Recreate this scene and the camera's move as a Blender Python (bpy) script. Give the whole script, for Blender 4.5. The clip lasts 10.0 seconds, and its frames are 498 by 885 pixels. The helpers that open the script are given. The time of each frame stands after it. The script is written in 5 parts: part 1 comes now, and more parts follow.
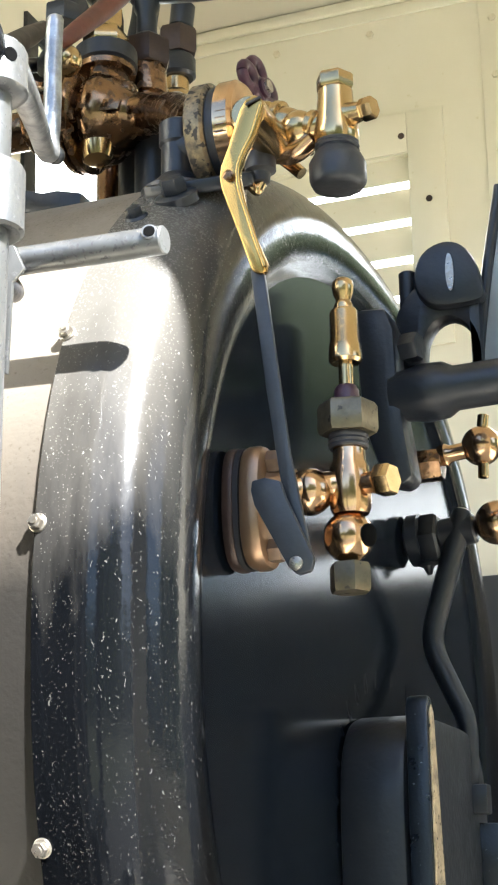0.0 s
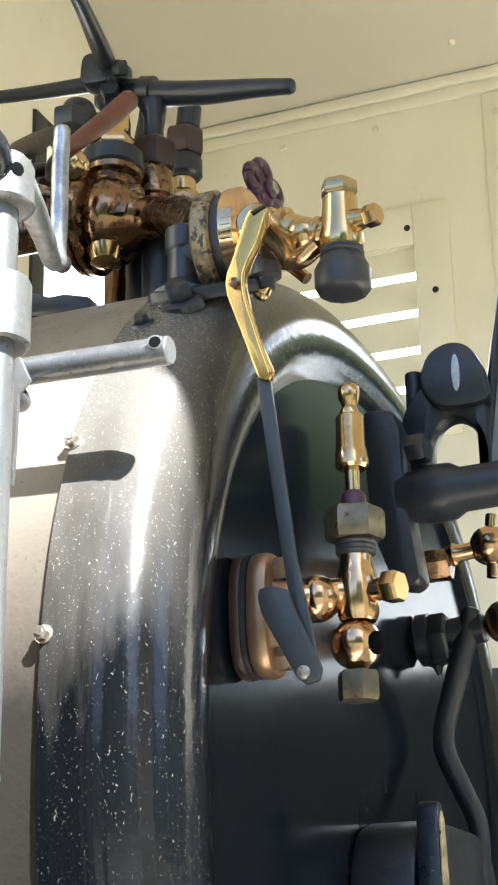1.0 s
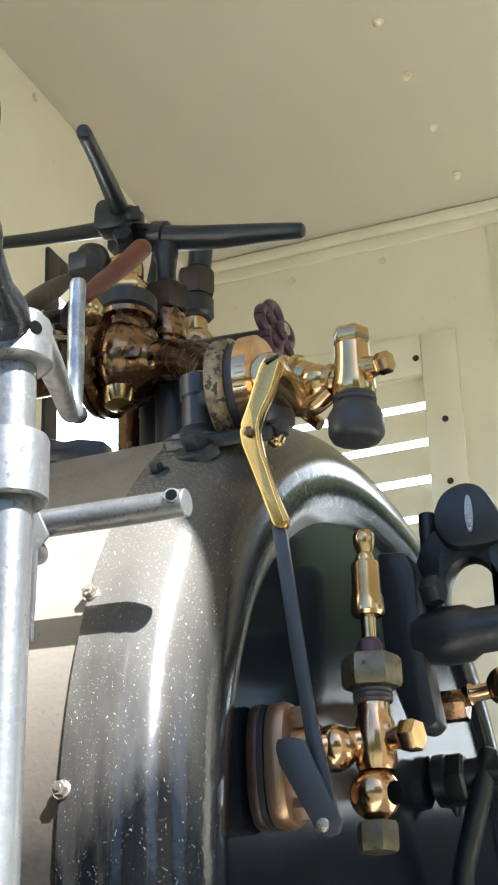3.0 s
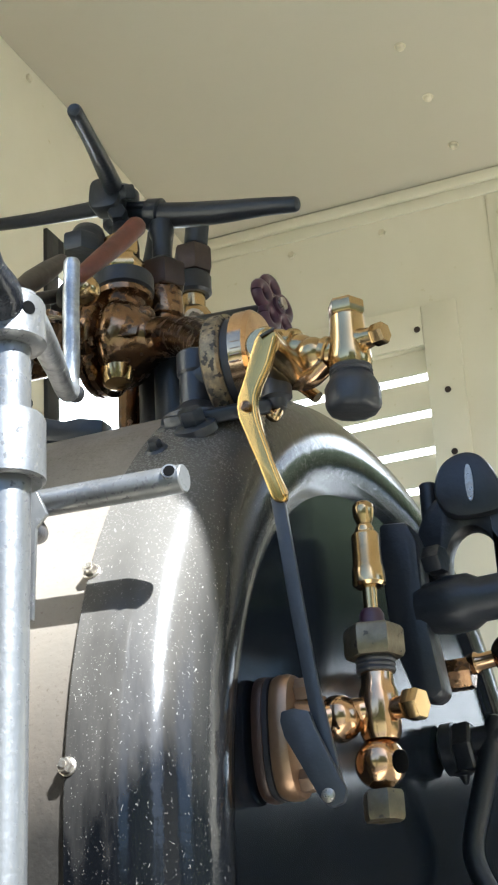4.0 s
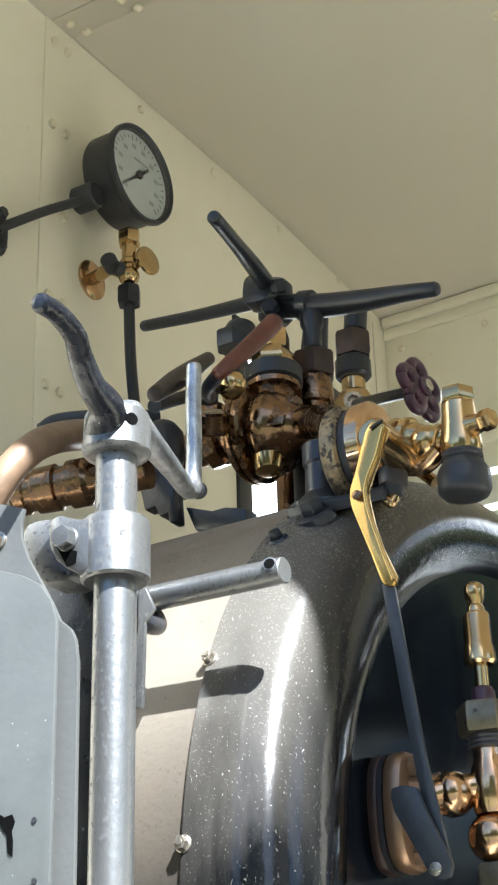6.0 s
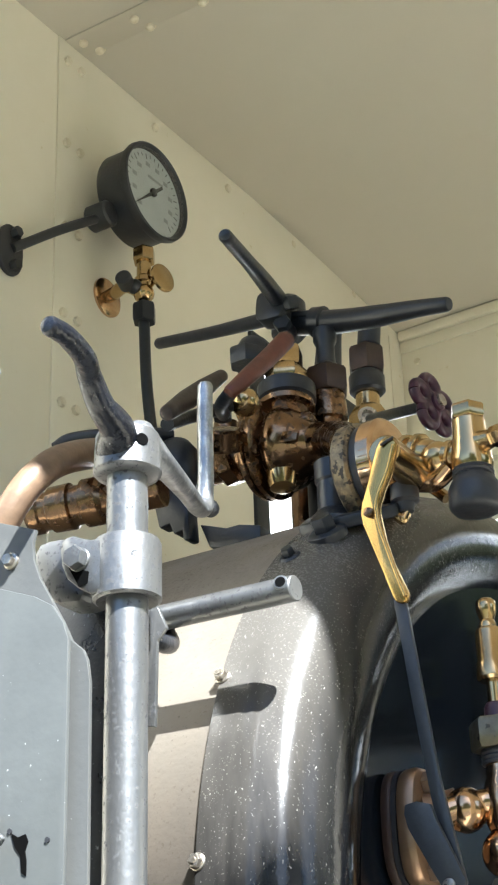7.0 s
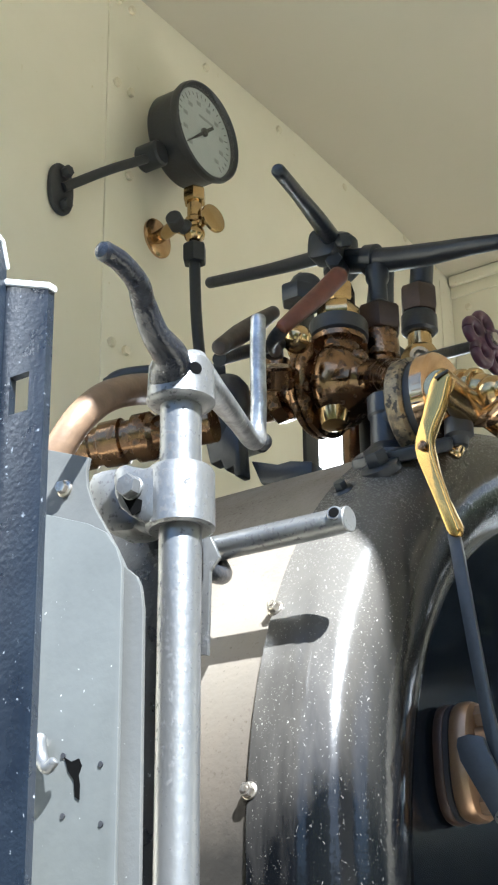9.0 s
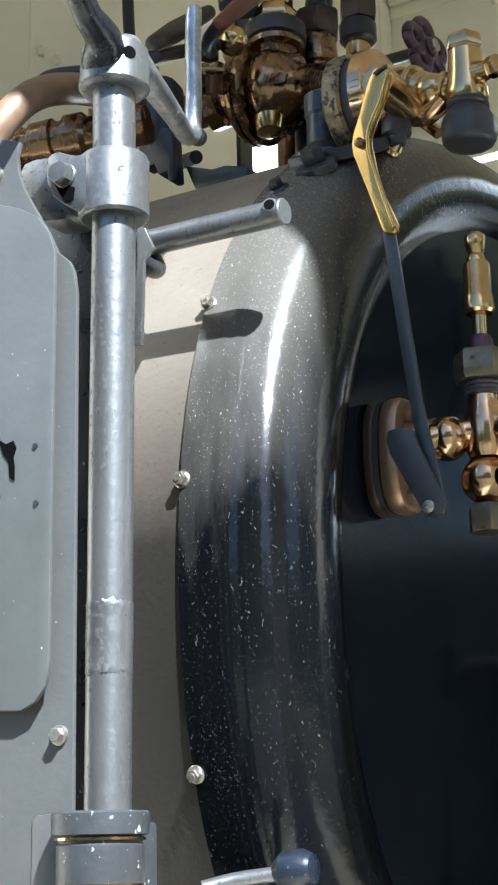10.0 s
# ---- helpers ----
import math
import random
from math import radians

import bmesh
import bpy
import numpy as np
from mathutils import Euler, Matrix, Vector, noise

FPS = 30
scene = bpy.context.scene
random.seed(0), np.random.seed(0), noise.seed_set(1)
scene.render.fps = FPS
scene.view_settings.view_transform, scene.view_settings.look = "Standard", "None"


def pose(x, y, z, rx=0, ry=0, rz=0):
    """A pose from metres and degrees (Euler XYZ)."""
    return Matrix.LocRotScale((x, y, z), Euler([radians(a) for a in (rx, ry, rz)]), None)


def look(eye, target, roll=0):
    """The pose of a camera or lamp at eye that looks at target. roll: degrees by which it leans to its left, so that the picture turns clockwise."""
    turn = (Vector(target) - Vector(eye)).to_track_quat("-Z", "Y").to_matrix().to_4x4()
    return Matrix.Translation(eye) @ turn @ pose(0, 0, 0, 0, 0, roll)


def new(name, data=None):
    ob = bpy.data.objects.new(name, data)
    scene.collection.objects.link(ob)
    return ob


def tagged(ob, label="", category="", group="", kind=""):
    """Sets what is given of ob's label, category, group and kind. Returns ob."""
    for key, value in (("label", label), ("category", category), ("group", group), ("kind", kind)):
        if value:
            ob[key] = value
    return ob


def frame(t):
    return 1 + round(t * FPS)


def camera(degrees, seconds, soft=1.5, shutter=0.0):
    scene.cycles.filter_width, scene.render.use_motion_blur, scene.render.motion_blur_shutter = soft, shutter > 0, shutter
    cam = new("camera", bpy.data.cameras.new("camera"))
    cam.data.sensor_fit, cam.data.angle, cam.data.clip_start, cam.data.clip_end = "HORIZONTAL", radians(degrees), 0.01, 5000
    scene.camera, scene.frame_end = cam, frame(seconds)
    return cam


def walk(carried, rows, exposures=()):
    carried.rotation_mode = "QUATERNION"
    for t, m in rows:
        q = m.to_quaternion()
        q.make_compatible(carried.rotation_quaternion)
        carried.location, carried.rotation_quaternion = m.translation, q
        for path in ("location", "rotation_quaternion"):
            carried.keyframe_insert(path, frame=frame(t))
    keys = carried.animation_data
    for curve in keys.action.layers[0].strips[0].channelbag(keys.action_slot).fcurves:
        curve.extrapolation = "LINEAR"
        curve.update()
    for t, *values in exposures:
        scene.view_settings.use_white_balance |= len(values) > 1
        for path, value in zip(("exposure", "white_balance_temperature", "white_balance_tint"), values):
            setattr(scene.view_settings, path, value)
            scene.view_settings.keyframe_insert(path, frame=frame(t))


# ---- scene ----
cam = camera(17.549, 10.0, soft=2.2)
walk(cam, [
    (0, look((0.9856, 0.0727, 0.7495), (0.3059, 1.8705, 1.3024), -1.10)),
    (0.5, look((0.9880, 0.0715, 0.7555), (0.3046, 1.8604, 1.3322), -1.31)),
    (1, look((0.9891, 0.0699, 0.7651), (0.3109, 1.8361, 1.4137), -1.30)),
    (1.5, look((0.9924, 0.0594, 0.7736), (0.3097, 1.7921, 1.5028), -1.40)),
    (2, look((0.9930, 0.0569, 0.7785), (0.3139, 1.7630, 1.5710), -1.25)),
    (2.5, look((0.9932, 0.0537, 0.7803), (0.3173, 1.7555, 1.5848), -1.22)),
    (3.8, look((0.9859, 0.0615, 0.7787), (0.3256, 1.7948, 1.5270), -2.94)),
    (4, look((0.9975, 0.0574, 0.7776), (0.3170, 1.7777, 1.5375), -3.15)),
    (4.2, look((1.0107, 0.0683, 0.7767), (0.2562, 1.7585, 1.5343), -2.56)),
    (4.5, look((1.0521, 0.0598, 0.7697), (0.2229, 1.7226, 1.5097), -2.24)),
    (5, look((1.0915, 0.0594, 0.7679), (0.1862, 1.6769, 1.5189), -2.77)),
    (5.5, look((1.1105, 0.0478, 0.7693), (0.1669, 1.6141, 1.5794), -2.72)),
    (5.7, look((1.1091, 0.0454, 0.7692), (0.1745, 1.6081, 1.5965), -1.95)),
    (6.8, look((1.1216, 0.0393, 0.7699), (0.1486, 1.5647, 1.6222), -2.00)),
    (7, look((1.1213, 0.0411, 0.7703), (0.1567, 1.5708, 1.6245), -1.98)),
    (7.5, look((1.1208, 0.0397, 0.7701), (0.1011, 1.5353, 1.6205), -1.41)),
    (8, look((1.1217, 0.0379, 0.7653), (0.1099, 1.5227, 1.6437), -1.14)),
    (8.5, look((1.1156, 0.0417, 0.7650), (0.0990, 1.5288, 1.6340), -0.67)),
    (9, look((1.1105, 0.0482, 0.7602), (0.0841, 1.5656, 1.5628), -0.88)),
    (9.5, look((1.1087, 0.0530, 0.7451), (0.0929, 1.6355, 1.4261), -1.49)),
    (9.8, look((1.1045, 0.0539, 0.7357), (0.0944, 1.6759, 1.3263), -1.35)),
    (10, look((1.1018, 0.0576, 0.7319), (0.0851, 1.7051, 1.2337), -1.16)),
], exposures=[(0.0, 3.08, 5950, 8), (2.7, 2.64, 5800, 8), (4.0, 2.6, 5600, 7), (4.5, 2.47, 5420, 7), (5.5, 2.47, 5600, 7), (7.5, 2.5, 5750, 7), (8.5, 2.47, 5600, 7), (9.0, 2.58, 5550, 7), (9.5, 2.38, 5500, 7), (10.0, 2.06, 5450, 7)])

# ---- world and sun ----
world = bpy.data.worlds.new("sky")
scene.world = world
world.use_nodes = True
wn = world.node_tree.nodes
sky = wn.new("ShaderNodeTexSky")
sky.sky_type = 'NISHITA'
sky.sun_disc = False
SUN_DIR = Vector((0.567, -0.407, 0.716)).normalized()
sky.sun_elevation = math.asin(SUN_DIR.z)
sky.sun_rotation = math.atan2(SUN_DIR.x, SUN_DIR.y)
world.node_tree.links.new(sky.outputs[0], wn["Background"].inputs[0])
sky.dust_density = 0.8
wn["Background"].inputs[1].default_value = 0.055
sun = new("sun", bpy.data.lights.new("sun", 'SUN'))
sun.data.energy = 5.0
sun.data.angle = radians(0.53)
sun.data.color = (1.0, 0.96, 0.90)
sun.matrix_world = look(SUN_DIR * 10, (0, 0, 0))


# ---- materials ----
def mat(name, color, rough=0.5, metal=0.0, second=None, scale=30.0, amount=0.5, speck=None, speck_scale=300.0,
        speck_cut=0.68, bump=0.05, bump_scale=200.0, rough_var=0.15, coat=0.0, streak=1.0, shine=0.5, clump=0.0, lit_dust=None, tide=None, speck_soft=0.06, fleck=None, wiped=0.0):
    """Principled material: base colour mottled with a second one, specks or dust of a third, gloss variation and fine relief."""
    m = bpy.data.materials.new(name)
    m.use_nodes = True
    nt = m.node_tree
    n, l = nt.nodes, nt.links
    b = n["Principled BSDF"]
    b.inputs["Metallic"].default_value = metal
    b.inputs["Specular IOR Level"].default_value = shine
    if coat:
        b.inputs["Coat Weight"].default_value = coat
        b.inputs["Coat Roughness"].default_value = 0.12
    if wiped:
        # fine scratches from wiping round the boiler's axis
        round_axis = n.new("ShaderNodeTangent")
        round_axis.direction_type, round_axis.axis = 'RADIAL', 'X'
        l.new(round_axis.outputs[0], b.inputs["Tangent"])
        b.inputs["Anisotropic"].default_value = wiped
    tc = n.new("ShaderNodeTexCoord")
    mp = n.new("ShaderNodeMapping")
    mp.inputs["Scale"].default_value = (1.0, 1.0, streak)
    l.new(tc.outputs["Object"], mp.inputs[0])
    big = n.new("ShaderNodeTexNoise")
    big.inputs["Scale"].default_value = scale
    big.inputs["Detail"].default_value = 6.0
    big.inputs["Roughness"].default_value = 0.65
    l.new(mp.outputs[0], big.inputs["Vector"])
    ramp = n.new("ShaderNodeValToRGB")
    ramp.color_ramp.elements[0].position = 0.5 - 0.25
    ramp.color_ramp.elements[1].position = 0.5 + 0.25
    s = second or tuple(c * 0.7 for c in color)
    ramp.color_ramp.interpolation = 'EASE'
    ramp.color_ramp.elements[0].color = (*color, 1)
    ramp.color_ramp.elements[1].color = (*[c + (d - c) * amount for c, d in zip(color, s)], 1)
    l.new(big.outputs["Fac"], ramp.inputs[0])
    out = ramp.outputs[0]
    rv = n.new("ShaderNodeMapRange")
    rv.inputs["To Min"].default_value = max(0.02, rough - rough_var)
    rv.inputs["To Max"].default_value = min(1.0, rough + rough_var)
    l.new(big.outputs["Fac"], rv.inputs[0])
    rough_out = rv.outputs[0]
    if lit_dust:
        # dust on the shoulder with its sunlit paleness painted in, ragged lower edge
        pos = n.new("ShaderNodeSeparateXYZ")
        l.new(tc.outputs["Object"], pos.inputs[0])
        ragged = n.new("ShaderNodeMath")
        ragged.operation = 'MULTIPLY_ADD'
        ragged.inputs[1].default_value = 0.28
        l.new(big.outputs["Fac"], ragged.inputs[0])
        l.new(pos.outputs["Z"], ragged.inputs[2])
        lit_mask = n.new("ShaderNodeMapRange")
        lit_mask.inputs["From Min"].default_value = 0.15
        lit_mask.inputs["From Max"].default_value = 0.30
        lit_mask.inputs["To Min"].default_value = 0.004
        l.new(ragged.outputs[0], lit_mask.inputs[0])
        # painted tone drops where the rim turns in, leaving a faint sheen
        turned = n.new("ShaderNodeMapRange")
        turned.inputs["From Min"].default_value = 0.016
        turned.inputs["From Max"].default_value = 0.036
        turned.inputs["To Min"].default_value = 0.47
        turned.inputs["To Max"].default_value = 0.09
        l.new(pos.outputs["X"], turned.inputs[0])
        l.new(turned.outputs[0], lit_mask.inputs["To Max"])
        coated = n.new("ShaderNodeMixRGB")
        coated.inputs[2].default_value = (*lit_dust, 1)
        l.new(lit_mask.outputs[0], coated.inputs[0])
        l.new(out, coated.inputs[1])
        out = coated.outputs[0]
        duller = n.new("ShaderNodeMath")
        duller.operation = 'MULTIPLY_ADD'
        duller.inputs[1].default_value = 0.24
        l.new(lit_mask.outputs[0], duller.inputs[0])
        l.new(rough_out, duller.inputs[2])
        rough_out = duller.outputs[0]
    fine = n.new("ShaderNodeTexNoise")
    fine.inputs["Scale"].default_value = bump_scale
    fine.inputs["Detail"].default_value = 4.0
    l.new(tc.outputs["Object"], fine.inputs["Vector"])
    if speck:
        sp = n.new("ShaderNodeTexNoise")
        sp.inputs["Scale"].default_value = speck_scale
        sp.inputs["Detail"].default_value = 3.0
        l.new(tc.outputs["Object"], sp.inputs["Vector"])
        cut = n.new("ShaderNodeMapRange")
        cut.inputs["From Min"].default_value = speck_cut
        cut.inputs["From Max"].default_value = speck_cut + speck_soft
        gather = n.new("ShaderNodeMath")
        gather.operation = 'MULTIPLY_ADD'
        gather.inputs[1].default_value = clump
        l.new(big.outputs["Fac"], gather.inputs[0])
        back = n.new("ShaderNodeMath")
        back.operation = 'SUBTRACT'
        back.inputs[1].default_value = clump * 0.5
        l.new(sp.outputs["Fac"], back.inputs[0])
        l.new(back.outputs[0], gather.inputs[2])
        l.new(gather.outputs[0], cut.inputs[0])
        if lit_dust:
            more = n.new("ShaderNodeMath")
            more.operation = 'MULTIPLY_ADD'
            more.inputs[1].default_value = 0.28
            l.new(lit_mask.outputs[0], more.inputs[0])
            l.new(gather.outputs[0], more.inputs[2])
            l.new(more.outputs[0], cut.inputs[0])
        mix = n.new("ShaderNodeMixRGB")
        mix.inputs[2].default_value = (*speck, 1)
        l.new(cut.outputs[0], mix.inputs[0])
        l.new(out, mix.inputs[1])
        out = mix.outputs[0]
        rm = n.new("ShaderNodeMath")
        rm.operation = 'MULTIPLY_ADD'
        rm.inputs[1].default_value = 0.4
        l.new(cut.outputs[0], rm.inputs[0])
        l.new(rough_out, rm.inputs[2])
        rough_out = rm.outputs[0]
        if metal:
            mm = n.new("ShaderNodeMapRange")
            mm.inputs["To Min"].default_value = metal
            mm.inputs["To Max"].default_value = metal * 0.4
            l.new(cut.outputs[0], mm.inputs[0])
            l.new(mm.outputs[0], b.inputs["Metallic"])
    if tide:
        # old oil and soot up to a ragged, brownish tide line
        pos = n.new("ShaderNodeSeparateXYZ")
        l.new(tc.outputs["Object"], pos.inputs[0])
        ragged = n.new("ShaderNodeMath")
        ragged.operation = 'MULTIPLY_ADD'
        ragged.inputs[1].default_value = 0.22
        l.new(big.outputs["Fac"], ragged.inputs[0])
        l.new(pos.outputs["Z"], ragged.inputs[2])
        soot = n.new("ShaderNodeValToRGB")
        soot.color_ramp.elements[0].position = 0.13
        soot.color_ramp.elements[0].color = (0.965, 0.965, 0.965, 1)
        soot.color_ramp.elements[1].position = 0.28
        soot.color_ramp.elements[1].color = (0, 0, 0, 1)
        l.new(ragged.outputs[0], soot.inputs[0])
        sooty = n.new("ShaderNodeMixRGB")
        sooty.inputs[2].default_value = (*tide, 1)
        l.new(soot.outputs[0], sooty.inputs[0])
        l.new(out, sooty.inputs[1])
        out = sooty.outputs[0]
    if fleck:
        # sparse pale splashes and scuffs, drawn out downwards, in patches
        for size, drawn, cut_at in ((900.0, 0.45, 0.14), (460.0, 0.26, 0.105)):
            fm = n.new("ShaderNodeMapping")
            fm.inputs["Scale"].default_value = (1.0, 1.0, drawn)
            fm.inputs["Rotation"].default_value = (0.25, 0.1, 0.3)
            l.new(tc.outputs["Object"], fm.inputs[0])
            warp = n.new("ShaderNodeMixRGB")
            warp.inputs[0].default_value = 0.012
            l.new(fm.outputs[0], warp.inputs[1])
            l.new(fine.outputs["Color"], warp.inputs[2])
            cells = n.new("ShaderNodeTexVoronoi")
            cells.inputs["Scale"].default_value = size
            l.new(warp.outputs[0], cells.inputs["Vector"])
            pick = n.new("ShaderNodeSeparateColor")
            l.new(cells.outputs["Color"], pick.inputs[0])
            reach = n.new("ShaderNodeMapRange")
            reach.inputs["From Min"].default_value = 0.62
            reach.inputs["From Max"].default_value = 1.0
            reach.inputs["To Max"].default_value = cut_at * 2.2
            l.new(pick.outputs[0], reach.inputs[0])
            less = n.new("ShaderNodeMath")
            less.operation = 'SUBTRACT'
            l.new(reach.outputs[0], less.inputs[0])
            l.new(cells.outputs["Distance"], less.inputs[1])
            edge = n.new("ShaderNodeMapRange")
            edge.inputs["From Max"].default_value = 0.10
            edge.inputs["To Max"].default_value = 0.8
            l.new(less.outputs[0], edge.inputs[0])
            fx = n.new("ShaderNodeMixRGB")
            fx.inputs[2].default_value = (*fleck, 1)
            where = edge.outputs[0]
            if lit_dust:
                # mostly where this dusty, paler tone lies
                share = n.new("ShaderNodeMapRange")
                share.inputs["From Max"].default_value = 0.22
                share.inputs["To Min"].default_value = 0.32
                l.new(lit_mask.outputs[0], share.inputs[0])
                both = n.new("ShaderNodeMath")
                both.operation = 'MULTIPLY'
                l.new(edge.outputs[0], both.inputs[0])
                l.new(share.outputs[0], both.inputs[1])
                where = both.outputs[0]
            l.new(where, fx.inputs[0])
            l.new(out, fx.inputs[1])
            out = fx.outputs[0]
            fr_ = n.new("ShaderNodeMath")
            fr_.operation = 'MULTIPLY_ADD'
            fr_.inputs[1].default_value = 0.3
            l.new(where, fr_.inputs[0])
            l.new(rough_out, fr_.inputs[2])
            rough_out = fr_.outputs[0]
    l.new(out, b.inputs["Base Color"])
    l.new(rough_out, b.inputs["Roughness"])
    bp = n.new("ShaderNodeBump")
    bp.inputs["Strength"].default_value = bump
    bp.inputs["Distance"].default_value = 0.002
    l.new(fine.outputs["Fac"], bp.inputs["Height"])
    if bump:
        l.new(bp.outputs[0], b.inputs["Normal"])
    return m


CREAM = mat("cream_paint", (0.83, 0.775, 0.635), 0.42, second=(0.77, 0.71, 0.56), scale=5, amount=0.6, bump=0.15, bump_scale=70,
            speck=(0.70, 0.63, 0.44), speck_scale=60, speck_cut=0.72)
# wall cream toned down: the roof's weaker light is put into this colour
CEIL = mat("dimmed_ceiling_paint", (0.57, 0.525, 0.43), 0.34, second=(0.525, 0.475, 0.385), scale=1.3, amount=0.5, bump=0.12, bump_scale=40)
BLACK = mat("gloss_black_enamel", (0.0042, 0.0060, 0.0100), 0.15, second=(0.0070, 0.0095, 0.0135), scale=12, amount=0.8, bump=0.06, bump_scale=30, rough_var=0.06, shine=0.15)
# the dust tone here also carries the sunlit look of the upper rim
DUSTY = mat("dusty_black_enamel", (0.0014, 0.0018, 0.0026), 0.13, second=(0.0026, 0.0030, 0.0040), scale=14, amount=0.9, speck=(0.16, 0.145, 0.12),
            speck_scale=640, speck_cut=0.70, speck_soft=0.2, bump=0.14, bump_scale=90, rough_var=0.04, streak=0.2, shine=0.30, clump=0.45, lit_dust=(0.200, 0.184, 0.160), fleck=(0.30, 0.285, 0.255), wiped=0.75)
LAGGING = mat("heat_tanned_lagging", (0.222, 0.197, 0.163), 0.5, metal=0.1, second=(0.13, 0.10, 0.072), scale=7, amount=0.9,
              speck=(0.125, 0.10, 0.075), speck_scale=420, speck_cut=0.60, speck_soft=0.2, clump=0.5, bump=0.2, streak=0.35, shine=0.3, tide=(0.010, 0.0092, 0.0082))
STEEL = mat("silver_paint", (0.225, 0.227, 0.224), 0.36, metal=0.72, second=(0.12, 0.122, 0.124), scale=20, amount=0.9, speck=(0.07, 0.07, 0.072),
            speck_scale=300, speck_cut=0.605, speck_soft=0.1, clump=0.5, bump=0.16, bump_scale=150, streak=0.35)
GUNMETAL = mat("worn_bright_iron", (0.46, 0.47, 0.48), 0.33, metal=0.8, second=(0.15, 0.155, 0.165), scale=60, amount=0.9, speck=(0.6, 0.6, 0.58),
            speck_scale=300, speck_cut=0.67, bump=0.45, bump_scale=160)
SHEET = mat("dull_zinc_sheet", (0.104, 0.108, 0.103), 0.48, metal=0.15, second=(0.068, 0.071, 0.068), scale=7, amount=0.95, speck=(0.55, 0.55, 0.53),
            speck_scale=260, speck_cut=0.735, bump=0.07)
BACK_SHEET = mat("darker_zinc_sheet", (0.088, 0.088, 0.082), 0.5, metal=0.15, second=(0.062, 0.063, 0.06), scale=9, amount=0.9, speck=(0.5, 0.5, 0.48),
                 speck_scale=300, speck_cut=0.74, bump=0.12)
FOOT = mat("grimy_grey_casting", (0.062, 0.066, 0.070), 0.4, metal=0.3, second=(0.04, 0.042, 0.044), scale=45, amount=0.9, speck=(0.40, 0.40, 0.38), speck_scale=230, speck_cut=0.66, bump=0.3, bump_scale=120)
# for flat patches painted where the inside of a hole would be dark
HOLE_SHADE = mat("hole_shade", (0.002, 0.002, 0.002), 0.9, bump=0.0, shine=0.05)
BLACKP = mat("scuffed_black_paint", (0.006, 0.009, 0.015), 0.30, second=(0.012, 0.017, 0.025), scale=35, amount=0.9, speck=(0.20, 0.22, 0.24), speck_scale=330, speck_cut=0.68, bump=0.14, bump_scale=420)
RIVET = mat("dirty_cream_rivet", (0.80, 0.74, 0.58), 0.38, second=(0.66, 0.58, 0.42), scale=120, amount=0.9, bump=0.2)
BRASS = mat("polished_brass", (0.54, 0.40, 0.215), 0.19, metal=1.0, second=(0.40, 0.265, 0.115), scale=26, amount=0.8, bump=0.16, bump_scale=48, rough_var=0.05)
COPPER = mat("polished_copper", (0.70, 0.475, 0.28), 0.17, metal=1.0, second=(0.40, 0.245, 0.135), scale=30, amount=0.85, bump=0.16, bump_scale=55, rough_var=0.07)
DULL_COPPER = mat("dull_copper", (0.27, 0.175, 0.11), 0.42, metal=0.3, second=(0.15, 0.10, 0.065), scale=30, amount=0.9, bump=0.15)
OLD_BRASS = mat("oily_brass", (0.30, 0.185, 0.10), 0.22, metal=1.0, second=(0.11, 0.066, 0.04), scale=34, amount=0.92, speck=(0.04, 0.03, 0.024),
                speck_scale=130, speck_cut=0.575, speck_soft=0.2, clump=0.5, bump=0.4, bump_scale=75, rough_var=0.08)
RUSTY = mat("rust_brown_iron", (0.060, 0.036, 0.027), 0.42, metal=0.35, second=(0.030, 0.020, 0.017), scale=60, amount=0.8, bump=0.2)
IRON = mat("oily_black_iron", (0.011, 0.014, 0.020), 0.36, second=(0.020, 0.022, 0.027), scale=60, amount=0.8, bump=0.2, speck=(0.06, 0.052, 0.045), speck_scale=160, speck_cut=0.735, shine=0.45)
DARK = mat("dark_fitting", (0.022, 0.024, 0.029), 0.45, second=(0.040, 0.039, 0.040), scale=60, amount=0.7, bump=0.2)
RED = mat("worn_red_grip", (0.125, 0.031, 0.013), 0.42, second=(0.06, 0.018, 0.010), scale=50, amount=0.8, bump=0.2)
BROWN = mat("dark_brown_grip", (0.022, 0.0115, 0.009), 0.4, second=(0.012, 0.007, 0.006), scale=50, amount=0.8, bump=0.08)
PURPLE = mat("maroon_wheel_paint", (0.060, 0.017, 0.034), 0.35, second=(0.032, 0.010, 0.021), scale=50, amount=0.8, bump=0.2)
LINK = mat("grey_link_paint", (0.036, 0.041, 0.050), 0.42, second=(0.022, 0.025, 0.03), scale=50, amount=0.7, bump=0.15)
DIAL = mat("dial_enamel", (0.44, 0.48, 0.48), 0.4, second=(0.38, 0.42, 0.42), scale=20, amount=0.5, bump=0.0)
INK = mat("dial_ink", (0.02, 0.02, 0.023), 0.5, bump=0.0)
BOLT = mat("bright_bolt", (0.48, 0.45, 0.40), 0.3, metal=0.85, second=(0.26, 0.22, 0.17), scale=200, amount=0.8, bump=0.3)
GROUND = mat("dark_grass", (0.05, 0.065, 0.03), 0.9, second=(0.09, 0.085, 0.05), scale=2, amount=0.9, bump=0.6, bump_scale=40)
PAVING = mat("dark_cinder_ballast", (0.05, 0.048, 0.045), 0.9, second=(0.09, 0.086, 0.08), scale=25, amount=0.9, bump=0.8, bump_scale=60)
DADO = mat("black_dado_paint", (0.018, 0.019, 0.021), 0.4, second=(0.035, 0.034, 0.032), scale=8, amount=0.8, bump=0.15)
